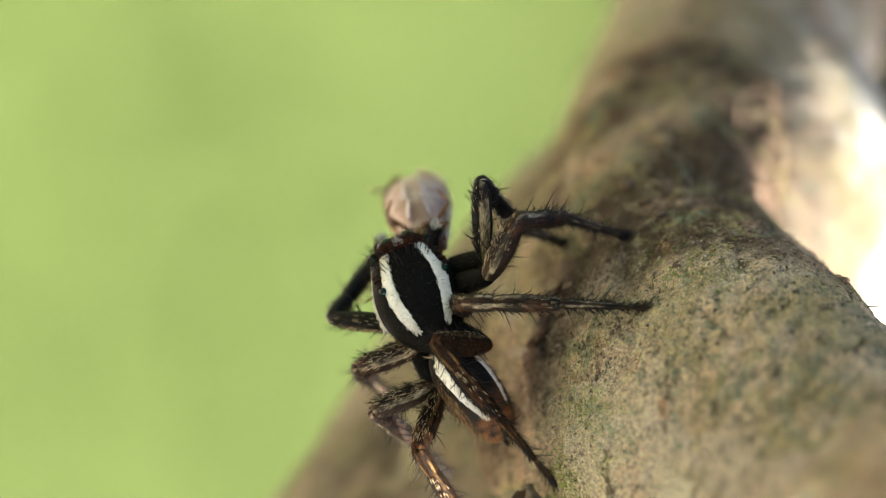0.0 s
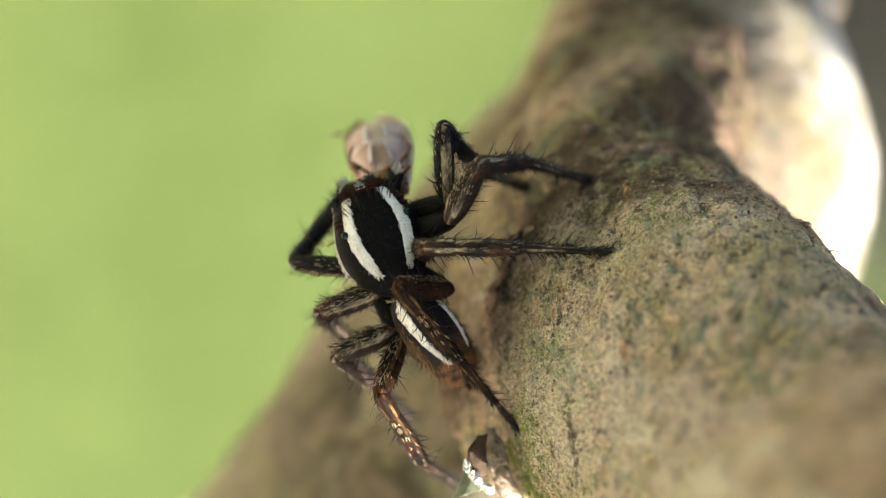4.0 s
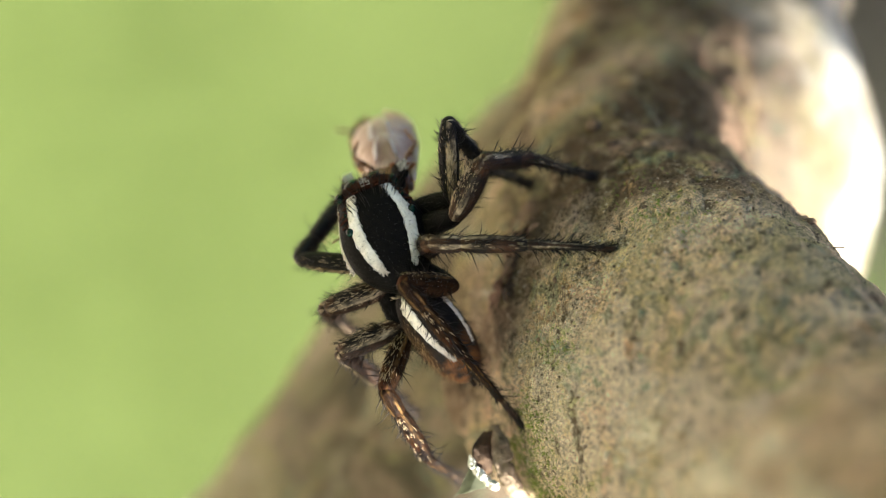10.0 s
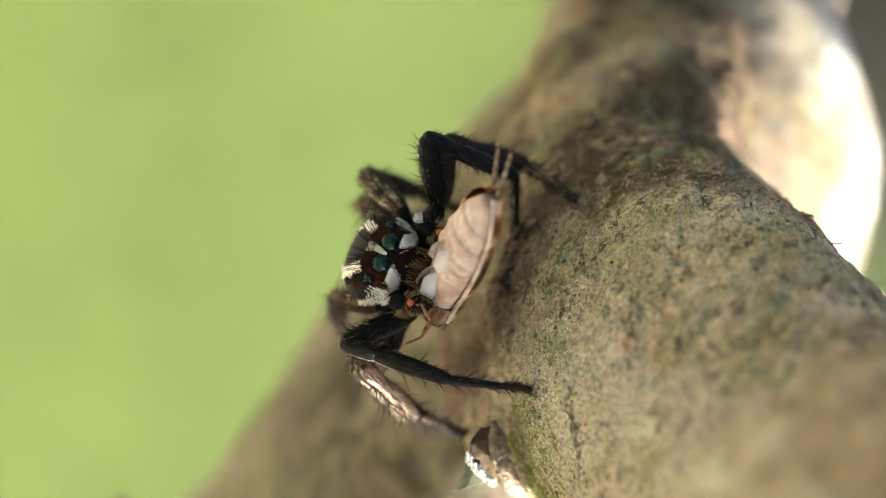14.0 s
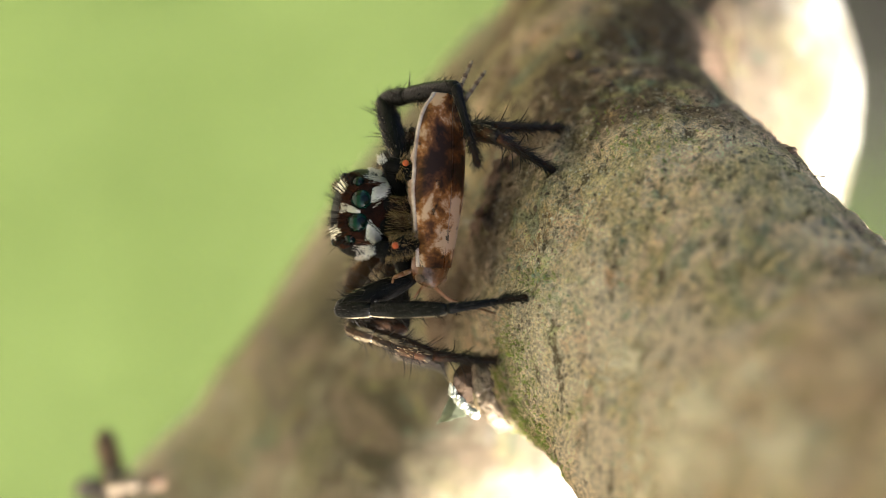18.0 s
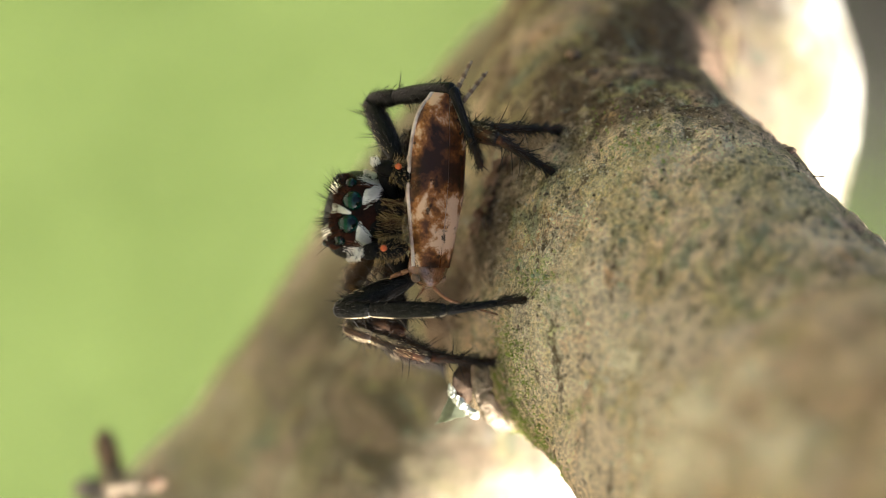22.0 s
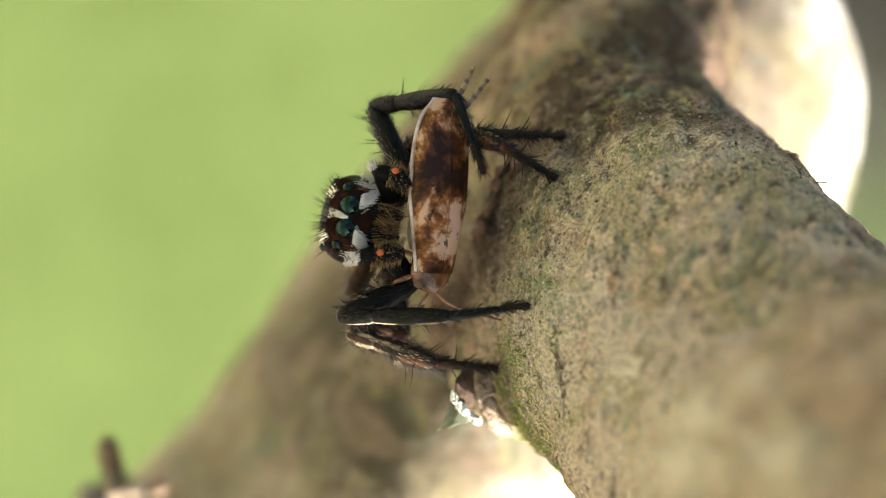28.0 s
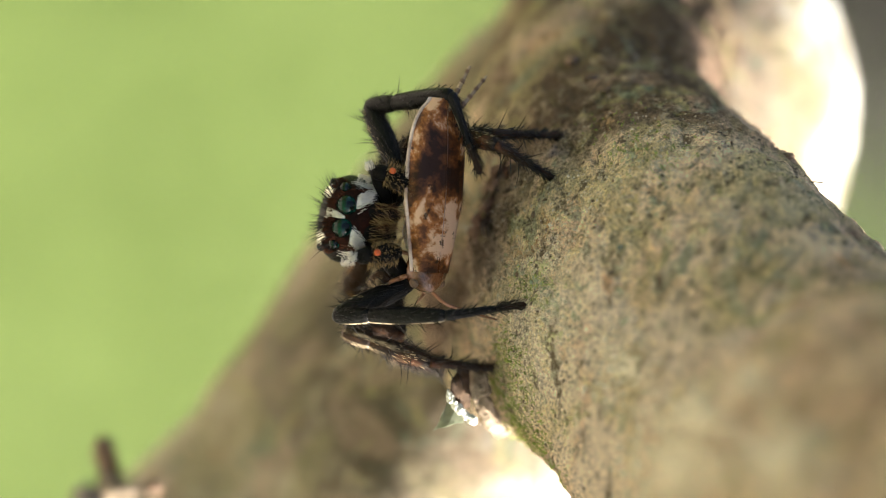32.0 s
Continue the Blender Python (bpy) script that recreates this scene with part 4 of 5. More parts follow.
def build_prey():
    rng = random.Random(5)
    prey = tagged(new("leafhopper"), "dead tortoiseshell-brown leafhopper held in the spider's jaws", "insect")
    bm = bmesh.new()
    loft(bm, smooth_sections([(0.3, 0.5, -0.55, 0.25), (1.0, 0.7, -0.8, 0.4), (2.2, 0.98, -1.0, 0.45), (3.8, 1.12, -1.02, 0.4), (5.2, 0.95, -0.72, 0.25), (6.2, 0.4, -0.35, 0.05)], 4), 22, 2.0)
    body = part("body", bm, PREY_PALE, prey, "whitish segmented belly")
    for k in range(5):
        bm = bmesh.new()
        y = 1.6 + 0.75 * k
        w = (0.88, 1.03, 1.14, 1.14, 1.03)[k]
        lo = (-0.95, -1.06, -1.08, -0.98, -0.8)[k]
        loft(bm, [(y, w * 0.96, lo + 0.07, 0.3), (y + 0.3, w * 1.02, lo - 0.03, 0.36), (y + 0.66, w * 0.94, lo + 0.08, 0.3)], 22, 2.0)
        part("segment", bm, PREY_PALE, body)
    bm = bmesh.new()
    loft(bm, smooth_sections([(-0.52, 0.14, -0.27, 0.10), (-0.38, 0.44, -0.52, 0.26), (-0.1, 0.72, -0.68, 0.38), (0.3, 0.82, -0.74, 0.48), (0.9, 0.78, -0.66, 0.5)], 4), 22, 2.2)
    head = part("head", bm, HEAD, prey, "tan head and collar")
    for side in (1, -1):
        bm = bmesh.new()
        blob(bm, (side * 0.62, -0.16, -0.05), (0.17, 0.2, 0.2), 14, 9)
        part("eye", bm, SCALE, head, "brown eye")
        # forewing: one half of the roof over the back, pale along its outer edge
        bm, rim = bmesh.new(), bmesh.new()
        grid, edge = [], []
        for i in range(33):
            t = i / 32
            y = 0.25 + 6.4 * t
            w = 1.22 * min(1.0, 0.62 + 0.9 * t) * max(0.10, 1 - max(0.0, (t - 0.62) / 0.38) ** 2.4) ** 0.55
            row = []
            for j in range(11):
                a = j / 10 * 1.75
                z = 0.58 * math.cos(a) * (0.75 + 0.35 * math.sin(math.pi * t)) + 0.08 - 0.25 * t
                p = Vector((side * (0.015 + w * math.sin(a) ** 0.9), y, z + 0.03 * noise.noise(Vector((side * 5, y * 1.3, a)))))
                row.append(bm.verts.new(p))
            edge.append(p)
            grid.append(row)
        bridge(bm, grid, close=False, cap0=False, cap1=False)
        bmesh.ops.solidify(bm, geom=bm.faces[:], thickness=0.05)
        wing = part("forewing", bm, WING, prey, "mottled brown forewing")
        rings = [[rim.verts.new(p + Vector((math.cos(b) * (0.12 if side < 0 else 0.04), 0, math.sin(b) * 0.08 - 0.03))) for b in (0, 1.05, 2.09, 3.14, 4.19, 5.24)] for p in edge]
        bridge(rim, rings)
        part("wing_edge", rim, WING_EDGE if side < 0 else WING, wing, "pale front edge of the wing" if side < 0 else "dark front edge of the wing")
        # crumpled clear hind wings hanging below
        for k, (y0, L, tilt, roll) in enumerate(((1.0, 1.5, -10, 80), (2.6, 1.3, -6, 80))):
            bm = bmesh.new()
            wing_sheet(bm, L, 0.75, 0.18, 0.25, side, 0.03)
            film = part("hind_wing", bm, FILM, prey, "clear crumpled hind wing")
            film.matrix_basis = Matrix.Translation(Vector((side * 0.32, y0, -0.75)) * MM) @ pose(0, 0, 0, tilt, side * roll, side * -3)
        # banded hind shins sticking out behind
        bm = bmesh.new()
        p, d = Vector((side * 0.14, 5.7, 0.15)), Vector((0.50 + side * 0.16, 0.8, 0.10)).normalized()
        rot = d.to_track_quat("Y", "Z").to_matrix()
        loft(bm, [(i * 0.16, 0.13 - 0.005 * i, -0.13 + 0.005 * i, 0.13 - 0.005 * i) for i in range(16)], 8, 2.0)
        for v in bm.verts:
            v.co = p + rot @ v.co
        spike = part("shin", bm, BANDED, prey, "dark and cream banded hind shin")
        for k in range(5):
            bm = bmesh.new()
            loft(bm, [(0.5 + 0.40 * k + q * 0.09, r_ - 0.013 * k, -r_ + 0.013 * k, r_ - 0.013 * k) for q, r_ in ((0, 0.115), (1, 0.135), (2, 0.105))], 8, 2.0)
            for v in bm.verts:
                v.co = p + rot @ v.co
            part("dark_band", bm, SCALE, spike)
        bm = bmesh.new()
        for i in range(24):
            strand(bm, p + d * rng.uniform(0.3, 2.3), rot @ Vector((rng.uniform(-1, 1), 0.6, rng.uniform(-1, 1))), 0.2, 0.012, 0.1, rng)
        tagged(part("spines", bm, BRISTLE, spike, "short spines"), kind="stuff")
        for y0, reach in ((0.1, (1.0, -0.9, -1.0)), (0.8, (1.2, 0.6, -1.2))):
            bm = bmesh.new()
            a, b = Vector((side * 0.45, y0, -0.5)), Vector((side * reach[0], y0 + reach[1] * 0.4, reach[2]))
            c = b + Vector((-side * 0.3, reach[1] * 0.9, -0.4))
            for p, q, r in ((a, b, 0.10), (b, c, 0.06)):
                add_rod(bm, p, q, r)
            part("fore_leg", bm, PREY_BODY, prey, "thin tan leg")
    # one hind leg trailing from the head end towards the bark
    bm = bmesh.new()
    pts = [Vector((0.3, -0.5, -0.1)), Vector((0.75, -0.9, 0.2)), Vector((1.6, -1.15, 0.6)), Vector((2.7, -1.4, 0.9))]
    rings = []
    for i in range(25):
        c = spline(pts, 3 * i / 24)
        r = 0.09 - 0.05 * i / 24
        rings.append([bm.verts.new(c + Vector((0, math.cos(a), math.sin(a))) * r) for a in (0, 1.05, 2.09, 3.14, 4.19, 5.24)])
    bridge(bm, rings)
    part("hind_leg", bm, PREY_BODY, prey, "long thin amber leg")
    return prey


PREY = build_prey()


# ---- small things on the bark ----
def curled(bm, places, widths, across, thick, seed):
    """A thin curled flake along places."""
    grid = []
    m = len(places)
    across = Vector(across).normalized()
    for i in range(20):
        q = (m - 1) * i / 19
        c = spline(places, q)
        w = spline([Vector((x, 0, 0)) for x in widths], q).x
        row = []
        for j in range(9):
            s = j / 8 - 0.5
            p = c + across * w * s + Vector((0, 0.4 * w * s * s, 0))
            row.append(bm.verts.new(p + Vector((1, 1, 1)) * 0.14 * noise.noise(p * 2.3 + Vector((seed, 0, 0)))))
        grid.append(row)
    bridge(bm, grid, close=False, cap0=False, cap1=False)
    bmesh.ops.solidify(bm, geom=bm.faces[:], thickness=thick)


def at_edge(u, v):
    """The place on the branch nearest to (u, v), going inwards from its edge."""
    for k in range(60):
        p, _ = on_bark(u - 3 * k * 0.7, v + 3 * k * 0.7)
        if p:
            return p
    return spot(u, v)


def build_litter():
    u, d = 838, -0.6
    flake = tagged(new("lichen_flake"), "curled white lichen flake on the branch's lower edge", "lichen")
    flake.matrix_world = STAGE
    bm = bmesh.new()
    rng = random.Random(8)
    for i in range(130):
        t = i / 129
        crumb(bm, spot(u - 42 + 44 * t ** 1.3 + rng.uniform(-3, 3), 686 + 48 * t ** 0.8 + rng.uniform(-4, 4), d - 0.3 + rng.uniform(-0.15, 0.1)), (rng.uniform(0.05, 0.07 + 0.10 * t), 0.08, rng.uniform(0.05, 0.13)), 50 + i, 9, 7, 0.8)
    part("rim", bm, FLAKE, flake, "crumbly white rim")
    bm = bmesh.new()
    curled(bm, [spot(u - 42, 688, d), spot(u - 38, 706, d - 0.1), spot(u - 36, 726, d - 0.1), spot(u - 42, 744, d - 0.1)], [0.14, 0.5, 1.0, 1.25], (1.0, -0.2, 0.3), 0.1, 3)
    part("underside", bm, CRUST_BLUE, flake, "grey-green underside")
    bm = bmesh.new()
    curled(bm, [spot(826, 636, -0.2), spot(818, 662, -0.7), spot(816, 688, -0.7), spot(824, 716, -0.3)], [0.4, 0.75, 0.8, 0.4], (1, 0.5, 0.1), 0.16, 8)
    tagged(on_stage(part("bark_scale", bm, SCALE)), "dark brown curled scale of loose bark", "bark")
    bm = bmesh.new()
    limb(bm, [spot(838, 632, 0.6), spot(846, 664, 0.0), spot(855, 698, 0.0), spot(870, 732, 0.5), spot(892, 762, 1.4)], [0.2, 0.36, 0.38, 0.36, 0.2], [i * 0.08 for i in range(51)], 40, 1.0, 7, 0.0, 0.12)
    tagged(on_stage(part("bark_ridge", bm, RIDGE)), "pale knobbly ridge along the branch's rim", "bark")
    blister = tagged(new("bark_blister"), "ragged rust-brown bark flakes lifting beside the spider", "bark")
    blister.matrix_world = STAGE
    rng = random.Random(12)
    for i in range(16):
        t = i / 15
        p, n_ = on_bark(836 + 66 * t + rng.uniform(-9, 9), 408 - 124 * t + 14 * math.sin(6 * t) + rng.uniform(-6, 6))
        if p:
            bm = bmesh.new()
            along = Vector((0.5, -0.3, 0.85)) + Vector((rng.uniform(-0.4, 0.4), rng.uniform(-0.4, 0.4), rng.uniform(-0.3, 0.3)))
            along = (along - n_ * along.dot(n_)).normalized()
            L, lift = rng.uniform(0.3, 0.6), rng.uniform(0.08, 0.3)
            curled(bm, [p - along * L - n_ * 0.1, p - along * L * 0.3 + n_ * lift * 0.6, p + along * L * 0.4 + n_ * lift, p + along * L + n_ * lift * 0.3], [0.25, 0.55, 0.5, 0.2], n_.cross(along), 0.12, 20 + i)
            part("flake", bm, RUST_SCALE if i % 4 else SCALE, blister)
    bm = bmesh.new()
    crumb(bm, on_bark(1014, 97)[0], (0.30, 0.3, 0.26), 31)
    crumb(bm, on_bark(1048, 128)[0], (0.34, 0.2, 0.16), 32)
    crumb(bm, on_bark(1075, 150)[0], (0.2, 0.15, 0.12), 35)
    tagged(on_stage(part("bud_scar", bm, SCALE)), "small dark bud scar on the branch", "bark")
    bm = bmesh.new()
    p = at_edge(1448, 302)
    curled(bm, [p + Vector((-0.3, 0, -0.1)), p, p + Vector((0.45, 0, 0.03))], [0.35, 0.22, 0.12], (0.2, 1, 0.5), 0.1, 9)
    tagged(on_stage(part("bark_splinter", bm, SCALE)), "tiny brown splinter on the branch's edge", "bark")
    bm = bmesh.new()
    crumb(bm, at_edge(1396, 266), (0.28, 0.3, 0.14), 33)
    tagged(on_stage(part("bark_splinter", bm, SCALE)), "tiny dark crumb on the branch's edge", "bark")
    # forked bud on the stem's far edge
    twig = tagged(new("twig_stub"), "small forked grey twig stub on the stem", "twig")
    twig.matrix_world = STAGE
    for (a, b, r0, r1, mat) in (((205, 872, 16), (183, 768, 12.5), 0.66, 0.42, SCALE), ((196, 862, 15), (280, 850, 10.5), 0.5, 0.34, TWIG), ((200, 866, 16), (140, 866, 14), 0.6, 0.45, TWIG)):
        bm = bmesh.new()
        p, q = spot(*a), spot(*b)
        rot = (q - p).to_track_quat("Y", "Z").to_matrix()
        L = (q - p).length
        loft(bm, smooth_sections([(0, r0, -r0, r0), (L * 0.4, r0 * 0.8, -r0 * 0.8, r0 * 0.8), (L * 0.9, r1, -r1, r1), (L, r1 * 0.4, -r1 * 0.4, r1 * 0.4)], 4), 12, 2.0)
        for v in bm.verts:
            v.co = p + rot @ v.co
            v.co += Vector((1, 1, 1)) * 0.1 * noise.noise(v.co * 2)
        part("prong", bm, mat, twig)
    bm = bmesh.new()
    crumb(bm, spot(196, 856, 11.2), (0.36, 0.4, 0.6), 41)
    crumb(bm, spot(216, 860, 10.9), (0.6, 0.35, 0.26), 42)
    part("bud", bm, RIDGE, twig, "pale brown bud")
    bm = bmesh.new()
    crumb(bm, spot(274, 852, 10.4), (0.42, 0.4, 0.36), 43)
    part("tip", bm, SCALE, twig, "dark broken tip")


build_litter()


# ---- what moves ----
def frame_of(origin, along, up):
    """A pose on the stage (mm) with y along and z up."""
    y = Vector(along).normalized()
    z = Vector(up)
    z = (z - y * z.dot(y)).normalized()
    m = Matrix((y.cross(z), y, z)).transposed().to_4x4()
    m.translation = Vector(origin) * MM
    return m


TRUNK_ROWS, LEG_ROWS = {}, {}


def stand(t, centre, forward, up, tail, tail_up):
    """The spider's body at t seconds: carapace centre, heading, back; the abdomen's own way."""
    m = frame_of(centre, forward, up)
    hinge = m @ (Vector((0, -2.05, -0.45)) * MM)
    TRUNK_ROWS[t] = m, frame_of(hinge / MM, -Vector(tail), tail_up)


def step(t, leg, hip, knee, shin, tip):
    """One leg's joints on the stage at t seconds."""
    joints = [Vector(p) for p in (hip, knee, shin, tip)]
    back = TRUNK_ROWS[t][0].to_3x3() @ Vector((0, 0, 1))
    out = joints[1] - (joints[0] + joints[3]) / 2
    bend = out.normalized() + back * 0.35
    side = 1 if leg[0] == "R" else -1
    root = TRUNK_ROWS[t][0] @ (Vector((side * 0.6, {1: 0.95, 2: 0.35, 3: -0.35, 4: -1.05}[int(leg[1])], -1.3)) * MM) / MM
    pieces = [frame_of(a, b - a, bend) for a, b in zip(joints, joints[1:])]
    LEG_ROWS.setdefault(leg, []).append((t, pieces + [frame_of(joints[0], root - joints[0], back)]))


def motions():
    stand(0, (-2.90, -1.45, 3.17), (-0.376, 0.320, 0.870), (0.047, -0.990, 0.130), (0.54, 0.44, -0.72), (0.28, -0.92, 0.24))
    stand(11.5, (-2.90, -1.45, 3.17), (-0.376, 0.320, 0.870), (0.047, -0.990, 0.130), (0.54, 0.44, -0.72), (0.28, -0.92, 0.24))
    stand(12, (-3.42, -1.50, 2.80), (-0.230, 0.250, 0.940), (-0.043, -0.999, 0.010), (0.54, 0.34, -0.77), (0.22, -0.92, 0.18))
    stand(12.5, (-3.52, -1.60, 3.18), (0.082, -0.225, 0.971), (-0.404, -0.898, -0.174), (0.40, 0.34, -0.85), (-0.55, -0.80, -0.30))
    stand(13, (-4.05, -1.40, 3.02), (0.43, -0.42, 0.80), (-0.72, -0.69, 0.02), (0.10, 0.75, -0.65), (-0.90, -0.30, -0.20))
    stand(13.5, (-3.66, -1.00, 2.56), (0.508, -0.813, 0.285), (-0.859, -0.502, 0.099), (-0.02, 0.90, -0.42), (-0.95, -0.10, -0.10))
    stand(14, (-3.27, -0.80, 2.21), (0.304, -0.952, 0.020), (-0.874, -0.270, 0.404), (0.05, 0.97, -0.25), (-0.95, 0.00, 0.20))
    stand(14.5, (-3.63, -0.80, 1.77), (0.283, -0.959, 0.020), (-0.895, -0.256, 0.365), (0.05, 0.97, -0.25), (-0.95, 0.00, 0.20))
    stand(16.5, (-3.60, -0.80, 1.26), (0.202, -0.979, 0.000), (-0.970, -0.200, 0.141), (0.05, 0.97, -0.20), (-0.95, 0.00, 0.20))
    stand(17, (-3.35, -0.80, 1.30), (0.182, -0.983, 0.000), (-0.973, -0.181, 0.142), (0.05, 0.97, -0.20), (-0.95, 0.00, 0.20))
    stand(19, (-3.29, -0.80, 1.38), (0.161, -0.987, 0.000), (-0.974, -0.159, 0.161), (0.05, 0.97, -0.20), (-0.95, 0.00, 0.20))
    stand(21, (-3.45, -0.80, 1.28), (0.141, -0.990, 0.000), (-0.974, -0.139, 0.181), (0.05, 0.97, -0.20), (-0.95, 0.00, 0.20))
    stand(23, (-3.57, -0.80, 1.37), (0.120, -0.993, 0.000), (-0.973, -0.118, 0.200), (0.05, 0.97, -0.20), (-0.95, 0.00, 0.20))
    stand(28, (-3.72, -0.80, 1.39), (0.120, -0.993, 0.000), (-0.973, -0.118, 0.200), (0.05, 0.97, -0.20), (-0.95, 0.00, 0.20))
    stand(32, (-3.67, -0.80, 1.38), (0.120, -0.993, 0.000), (-0.973, -0.118, 0.200), (0.05, 0.97, -0.20), (-0.95, 0.00, 0.20))
    step(0, "R1", (-0.49, -1.75, 4.51), (-0.59, -2.75, 7.23), (0.77, 0.97, 5.70), (2.63, 3.40, 5.19))
    step(11.5, "R1", (-0.49, -1.75, 4.51), (-0.59, -2.75, 7.23), (0.77, 0.97, 5.70), (2.63, 3.40, 5.19))
    step(12, "R1", (-0.89, -1.65, 4.25), (-0.69, -3.41, 6.55), (2.04, -0.26, 5.70), (3.37, 2.46, 5.05))
    step(12.5, "R1", (-0.87, -1.51, 3.78), (-0.78, -4.38, 4.19), (2.36, -1.61, 4.91), (4.88, 0.19, 4.79))
    step(13, "R1", (-1.59, -0.46, 1.95), (-2.51, -3.13, 2.62), (1.47, -1.70, 3.12), (4.53, -1.42, 3.50))
    step(13.5, "R1", (-1.71, -1.04, 0.89), (-3.09, -3.48, 0.15), (1.02, -2.69, 0.91), (4.00, -2.71, 1.74))
    step(14, "R1", (-1.81, -0.85, 0.10), (-4.31, -1.85, -0.98), (-0.42, -2.91, -2.33), (2.60, -2.32, -2.68))
    step(14.5, "R1", (-2.40, -1.65, 0.21), (-3.98, -3.22, -1.49), (0.02, -3.44, -2.41), (2.67, -2.06, -2.71))
    step(16.5, "R1", (-2.21, -1.56, -0.09), (-4.00, -2.11, -2.18), (0.04, -2.81, -2.31), (3.00, -2.55, -1.90))
    step(17, "R1", (-1.22, -1.76, -1.09), (-3.86, -2.15, -2.23), (0.12, -3.64, -2.21), (3.06, -2.75, -1.81))
    step(19, "R1", (-1.22, -1.76, -1.09), (-3.86, -2.15, -2.23), (0.12, -3.64, -2.21), (3.06, -2.75, -1.81))
    step(21, "R1", (-1.22, -1.76, -1.09), (-3.86, -2.15, -2.23), (0.12, -3.64, -2.21), (3.06, -2.75, -1.81))
    step(23, "R1", (-1.22, -1.76, -1.09), (-3.86, -2.15, -2.23), (0.12, -3.64, -2.21), (3.06, -2.75, -1.81))
    step(28, "R1", (-1.22, -1.76, -1.09), (-3.86, -2.15, -2.23), (0.12, -3.64, -2.21), (3.06, -2.75, -1.81))
    step(32, "R1", (-1.22, -1.76, -1.09), (-3.86, -2.15, -2.23), (0.12, -3.64, -2.21), (3.06, -2.75, -1.81))
    step(0, "R2", (-0.30, -2.54, 3.78), (0.70, -3.68, 5.77), (2.53, -0.83, 6.00), (4.93, 0.85, 5.35))
    step(11.5, "R2", (-0.30, -2.54, 3.78), (0.70, -3.68, 5.77), (2.53, -0.83, 6.00), (4.93, 0.85, 5.35))
    step(12, "R2", (-0.56, -2.32, 3.27), (0.13, -4.45, 4.38), (2.31, -1.92, 5.03), (4.71, -0.19, 4.54))
    step(12.5, "R2", (-0.64, -0.01, 2.01), (-2.19, -1.97, 1.98), (0.99, -3.18, 2.01), (3.75, -2.03, 2.14))
    step(13, "R2", (-2.00, -1.25, 1.29), (-3.67, -2.93, 0.50), (-0.54, -1.68, 0.08), (2.20, -0.49, -0.19))
    step(13.5, "R2", (-1.97, -0.32, 0.10), (-3.64, -1.69, -1.16), (-0.27, -2.06, -0.98), (2.19, -0.53, -0.20))
    step(14, "R2", (-2.60, 0.42, -1.22), (-3.67, -1.75, -1.87), (-1.61, 0.26, -3.68), (0.19, 2.54, -4.44))
    step(14.5, "R2", (-2.50, -0.86, 0.14), (-3.62, -0.93, -2.09), (-1.94, 1.64, -3.53), (0.74, 2.61, -4.48))
    step(16.5, "R2", (-2.47, -1.05, -0.64), (-3.63, -1.72, -2.75), (-0.80, -0.17, -3.83), (1.85, 1.16, -4.24))
    step(17, "R2", (-1.61, 0.80, -2.91), (-3.54, -0.79, -2.90), (-0.44, -1.69, -3.97), (1.93, 0.15, -4.21))
    step(19, "R2", (-1.61, 0.80, -2.91), (-3.54, -0.79, -2.90), (-0.44, -1.69, -3.97), (1.93, 0.15, -4.21))
    step(21, "R2", (-1.61, 0.80, -2.91), (-3.54, -0.79, -2.90), (-0.44, -1.69, -3.97), (1.93, 0.15, -4.21))
    step(23, "R2", (-1.61, 0.80, -2.91), (-3.54, -0.79, -2.90), (-0.44, -1.69, -3.97), (1.93, 0.15, -4.21))
    step(28, "R2", (-1.61, 0.80, -2.91), (-3.54, -0.79, -2.90), (-0.44, -1.69, -3.97), (1.93, 0.15, -4.21))
    step(32, "R2", (-1.61, 0.80, -2.91), (-3.54, -0.79, -2.90), (-0.44, -1.69, -3.97), (1.93, 0.15, -4.21))
    step(0, "R3", (-1.43, -0.62, 2.65), (-1.17, -3.00, 2.81), (2.31, -3.29, 2.77), (5.60, -3.12, 2.61))
    step(11.5, "R3", (-1.43, -0.62, 2.65), (-1.17, -3.00, 2.81), (2.31, -3.29, 2.77), (5.60, -3.12, 2.61))
    step(12, "R3", (-1.11, -0.46, 2.02), (-1.11, -2.85, 1.88), (2.22, -3.77, 2.39), (5.41, -2.96, 2.67))
    step(12.5, "R3", (-1.05, -1.23, 1.22), (-2.56, -2.91, 0.42), (0.63, -4.31, 0.07), (3.44, -2.60, -0.10))
    step(13, "R3", (-2.41, -0.27, -0.11), (-4.19, -1.76, -0.72), (-1.27, -0.42, -2.13), (1.55, 1.03, -3.04))
    step(13.5, "R3", (-3.40, 0.96, -0.53), (-4.83, -0.90, -1.03), (-2.69, -0.14, -3.70), (0.27, 0.92, -4.71))
    step(14, "R3", (-2.80, 1.03, -0.76), (-3.90, -0.78, -1.88), (-2.05, 1.56, -3.71), (-0.34, 4.30, -4.43))
    step(14.5, "R3", (-2.81, -0.22, 0.02), (-4.26, -0.59, -1.86), (-2.43, 1.80, -3.63), (0.17, 3.62, -4.54))
    step(16.5, "R3", (-2.08, 0.20, -0.54), (-3.07, 0.92, -2.60), (-1.39, 3.63, -4.05), (0.23, 6.44, -4.66))
    step(17, "R3", (-2.08, 0.20, -0.54), (-3.07, 0.92, -2.60), (-1.39, 3.63, -4.05), (0.23, 6.44, -4.66))
    step(19, "R3", (-2.08, 0.20, -0.54), (-3.07, 0.92, -2.60), (-1.39, 3.63, -4.05), (0.23, 6.44, -4.66))
